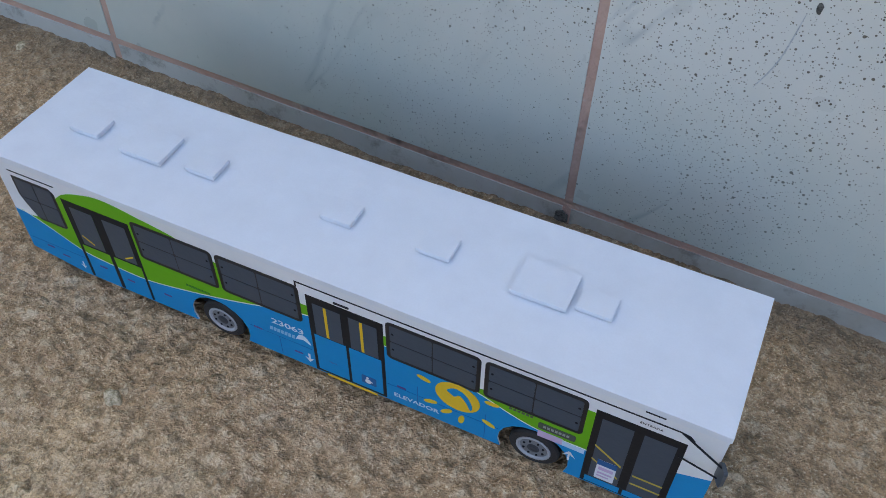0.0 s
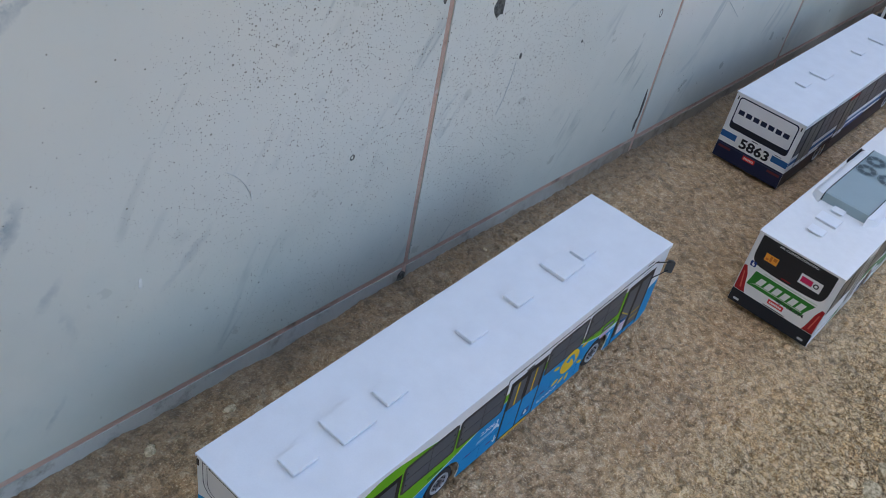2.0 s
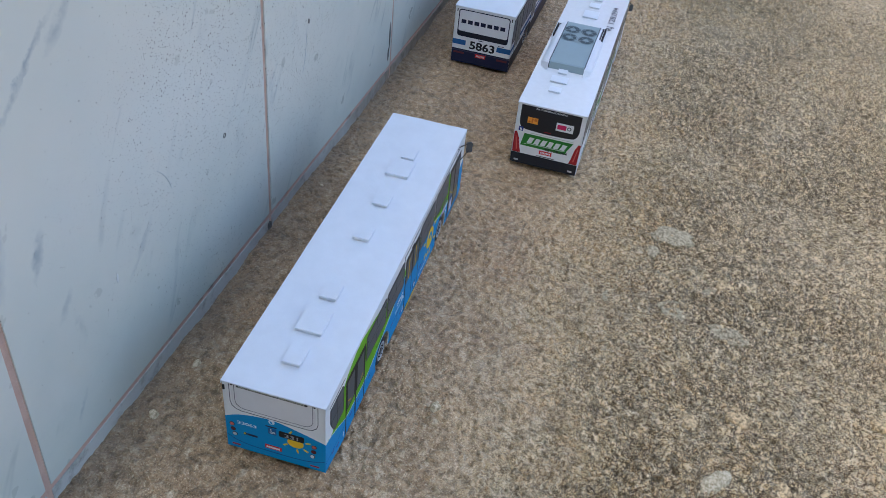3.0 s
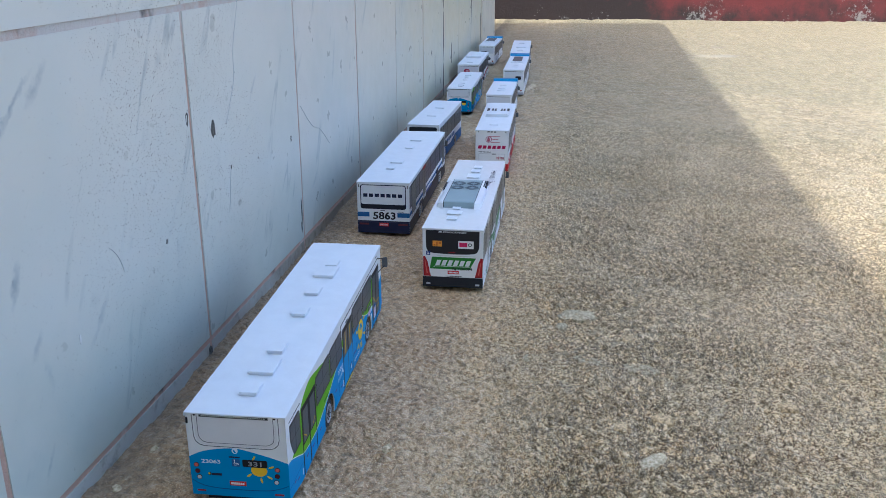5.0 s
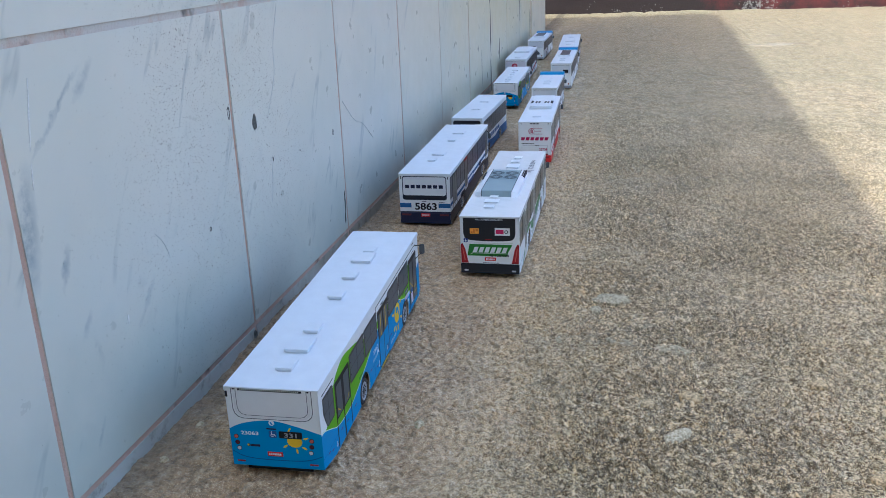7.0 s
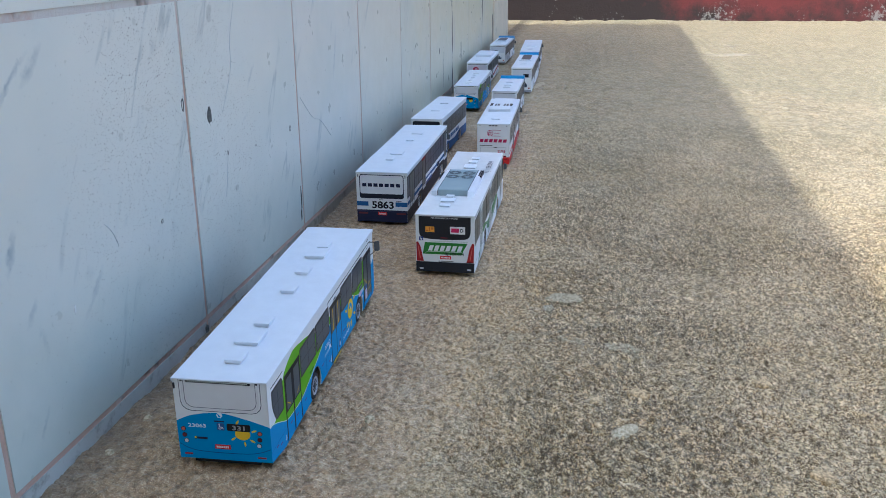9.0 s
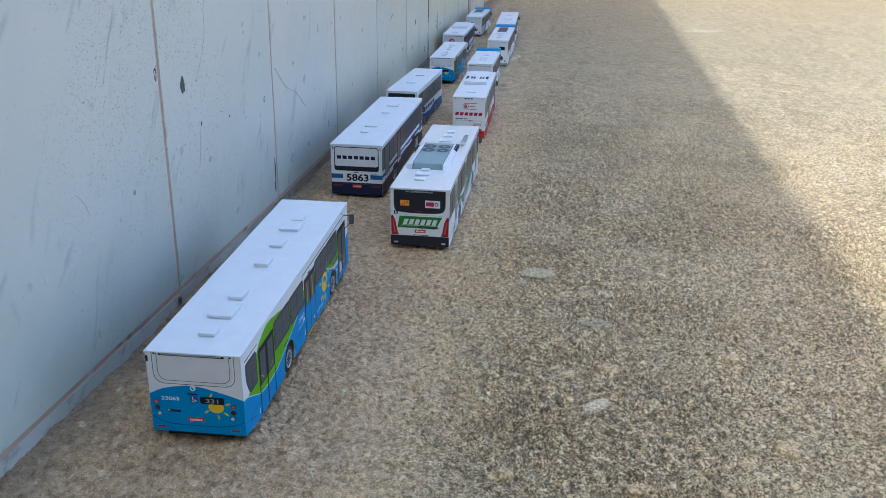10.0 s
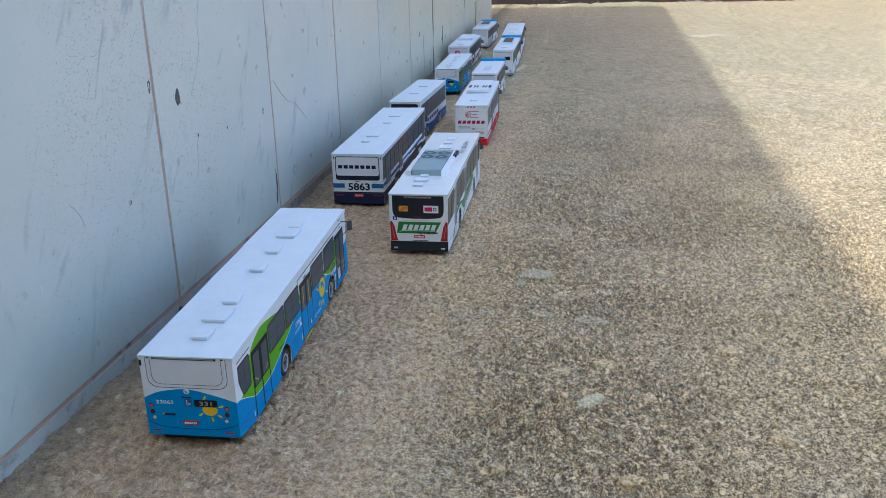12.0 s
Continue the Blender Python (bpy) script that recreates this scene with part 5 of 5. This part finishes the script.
    b.mirror(210, 50, -1, 2.4, 9, 3)
    return b


def small_bus(label, size, place, skirt=None, band=None, cap=None, rear=(0.60, 0.63, 0.68), box=None, emblem=None, front_seen=False, glass=(0.035, 0.042, 0.055), dark_plate=None, hatches=((60, 70), (84, 96), (120, 132)), skirt_to=24.0, flag=None):
    """A white card bus farther along the row."""
    L, W, H = size
    k = H / 60
    a0, a1 = 0.30 * L, 0.78 * L
    b = Bus("model_bus", label, size, place, arches=(a0, a1), arch=11.5 * k, hub=8.6 * k, low=3.6 * k)
    for f in ("right", "left"):
        if skirt:
            b.plate("skirt", f, b.foot(0.1, L - 0.1) + [(L - 0.1, skirt_to * k), (L * 0.5, (skirt_to - 1) * k), (0.1, (skirt_to + 3) * k)], skirt, 1)
        if band:
            b.plate("band", f, [(0.1, 14 * k), (L * 0.55, 17 * k), (L - 0.1, 27 * k), (L - 0.1, 22 * k), (L * 0.55, 12 * k), (0.1, 9 * k)], band, 1.4)
        n = 6
        for i in range(n):
            u0 = 4 + i * (L - 8) / n
            b.window(f, u0, 29 * k, u0 + (L - 8) / n - 1.4, 53 * k, 2, 1, 1.4, 0.7, glass, BLACK)
        for u in (a0, a1):
            b.wheel(f, u, 8.4 * k)
    for u0 in (0.40 * L, 0.90 * L):
        b.door("right", u0, 5 * k, u0 + 0.085 * L, 53 * k, 18 * k, skirt or WHITE)
    if flag:
        b.plate("side_mark", "right", bars(0.5 * L, 14 * k, 0.3 * L, 5 * k, 5), flag, 2)
        if front_seen:
            b.plate("side_mark", "left", bars(0.34 * L, 20 * k, 0.42 * L, 5.5 * k, 6), flag, 2)
    f = "front" if front_seen else "rear"
    o = "rear" if front_seen else "front"
    if skirt:
        b.plate("skirt", "rear", [(0.1, 4 * k), (W - 0.1, 4 * k)] + arc([(W - 0.1, (skirt_to + 3) * k), (W / 2, (skirt_to + 9) * k), (0.1, (skirt_to + 3) * k)]), skirt, 1)
        b.plate("skirt", "front", rect(0.1, 4 * k, W - 0.1, (skirt_to + (2 if not front_seen else -6)) * k), skirt, 1)
    b.plate("windscreen", "front", rrect(2.6, 28 * k, W - 2.6, 56.6 * k, 2.4), SLATE if not front_seen else (0.02, 0.022, 0.028), 2, rough=0.3)
    if front_seen:
        b.plate("front_line", "front", rect(3, 24.6 * k, W - 3, 25.4 * k), INK, 2)
        b.lamps("front", [(6, 17 * k), (11, 17 * k), (W - 6, 17 * k), (W - 11, 17 * k)], 2.0, [PALEGREY] * 4)
        b.plate("vent", "front", [rect(16, v * k, W - 16, (v + 1) * k) for v in (15, 17.5, 20)], INK, 2)
        for f2 in ("right", "left"):
            b.plate("corner_pillar", f2, rect(L - 8, 26 * k, L - 0.1, 57 * k), WHITE, 6)
    b.plate("rear_window", "rear", rrect(2.2, 36 * k, W - 2.2, 55 * k, 2.5), rear, 2)
    b.plate("window_line", "rear", rect(2.2, 55.4 * k, W - 2.2, 56.4 * k), INK, 2)
    b.plate("bumper", "rear", rect(0.1, 4 * k, W - 0.1, 9 * k), skirt or (0.32, 0.34, 0.37), 3)
    b.lamps("rear", [(5, 13 * k), (W - 5, 13 * k)], 1.6, [DARKRED, DARKRED])
    if emblem:
        b.plate("emblem", "rear", disc(*emblem[0], emblem[1], 16, 0.8), emblem[2], 3)
        b.plate("emblem_mark", "rear", disc(emblem[0][0] - 1, emblem[0][1] + 0.6, emblem[1] * 0.5, 12, 0.7), emblem[3], 4)
    if dark_plate:
        b.plate("route_display", "rear", rect(*dark_plate), INK, 4)
    roof = b.lid(1.6, 0.25)
    for u0, u1 in hatches:
        b.hatch(u0, W * 0.34, u1, W * 0.66, 1.3, parent=roof)
    if box:
        b.hatch(*box[:4], box[4], name="roof_unit", bevel=1.4, ink=box[5])
        if len(box) > 6:
            bm = bmesh.new()
            u0, v0, u1, v1 = box[:4]
            b.slab(bm, "roof", rect(u0 + 5, v0 + 4, u1 - 8, v1 - 4), box[4] - 0.4, box[4] + 0.2)
            part("grille", bm, paper(box[6]), b.e, "dark grille of the roof unit")
    if cap:
        u0, u1, tall = cap
        bm = bmesh.new()
        prof = [(u0, 0.0), (u0 + 1.5, tall), (u1 - 6, tall), (u1 + 0.4, -6), (u1 - 2, -6)]
        p = [bm.verts.new(b.at("roof", u, -0.6, d)) for u, d in prof]
        q = [bm.verts.new(b.at("roof", u, W + 0.6, d)) for u, d in prof]
        bm.faces.new(p), bm.faces.new(q[::-1])
        for i in range(len(p)):
            bm.faces.new((p[i], p[(i + 1) % len(p)], q[(i + 1) % len(p)], q[i]))
        part("roof_cap", bm, paper((0.015, 0.25, 0.52), 0.4), b.e, "blue raised cap at the front")
    b.mirror(L - 4, 50 * k, -1, 2.2, 8, 3)
    b.mirror(L - 4, 50 * k, 1, 2.2, 8, 3)
    return b


blue_bus("blue card model bus with green wave, yellow sun, white roof", (-0.2335, 0.1825, -0.0033, 0, -0.75, 1.55))
white_blue_bus()
green_bus()
red_bus()
# the bus that faces the other way
small_bus("white and blue card model bus turned to face the camera", (203, 45, 59), (0.785, 0.2095, -0.003, 0, 0, 178.2), skirt=ROYAL, front_seen=True, skirt_to=15, flag=ROYAL, hatches=((60, 72), (130, 140)))
blue_bus("smaller blue card model bus with white roof and sun emblem", (0.983, 0.216, -0.0033, 0, 0, 0.6), lettered=False, scale=0.80)
small_bus("white card model bus with red emblem and roof box", (236, 46, 53), (1.287, 0.235, -0.003, 0, 0, 0.4), band=(0.35, 0.03, 0.06), emblem=((26, 39), 6.4, (0.42, 0.05, 0.09), (0.58, 0.30, 0.36)), box=(110, 5, 200, 41, 5.0, ROOF), hatches=((30, 44),), rear=(0.62, 0.60, 0.66))
small_bus("white card model bus with round rear emblem, blue cap", (233, 41, 50), (1.690, 0.2345, -0.003, 0, 0, -0.6), cap=(200, 233, 3.0), emblem=((14, 17), 4.2, (0.08, 0.10, 0.16), (0.5, 0.55, 0.6)), dark_plate=(20, 31, 34, 36), box=(80, 5, 170, 36, 3.4, ROOF, (0.10, 0.11, 0.13)), hatches=((30, 42),))
small_bus("white card model bus with a blue front cap", (178, 44, 53), (0.893, 0.1355, -0.003, 0, 0, 0.2), cap=(158, 178, 4.2), hatches=((40, 52), (64, 76), (100, 114)), flag=(0.5, 0.5, 0.52))
small_bus("white card model bus with dark roof grille, blue cap", (270, 42, 54), (1.207, 0.1315, -0.003, 0, 0, 0.6), cap=(236, 270, 3.4), emblem=((13, 17), 4.4, (0.05, 0.13, 0.34), (0.5, 0.55, 0.62)), dark_plate=(6, 34, 17, 41), box=(112, 7, 210, 35, 3.0, ROOF, (0.11, 0.10, 0.10)), hatches=((40, 54), (70, 84)))
small_bus("white card model bus at the head of the row", (285, 45, 53), (1.515, 0.1385, -0.003, 0, 0, 2.0), box=(100, 10, 180, 34, 2.0, ROOF), hatches=((40, 60), (200, 220)), skirt=None, flag=SKYBLUE)
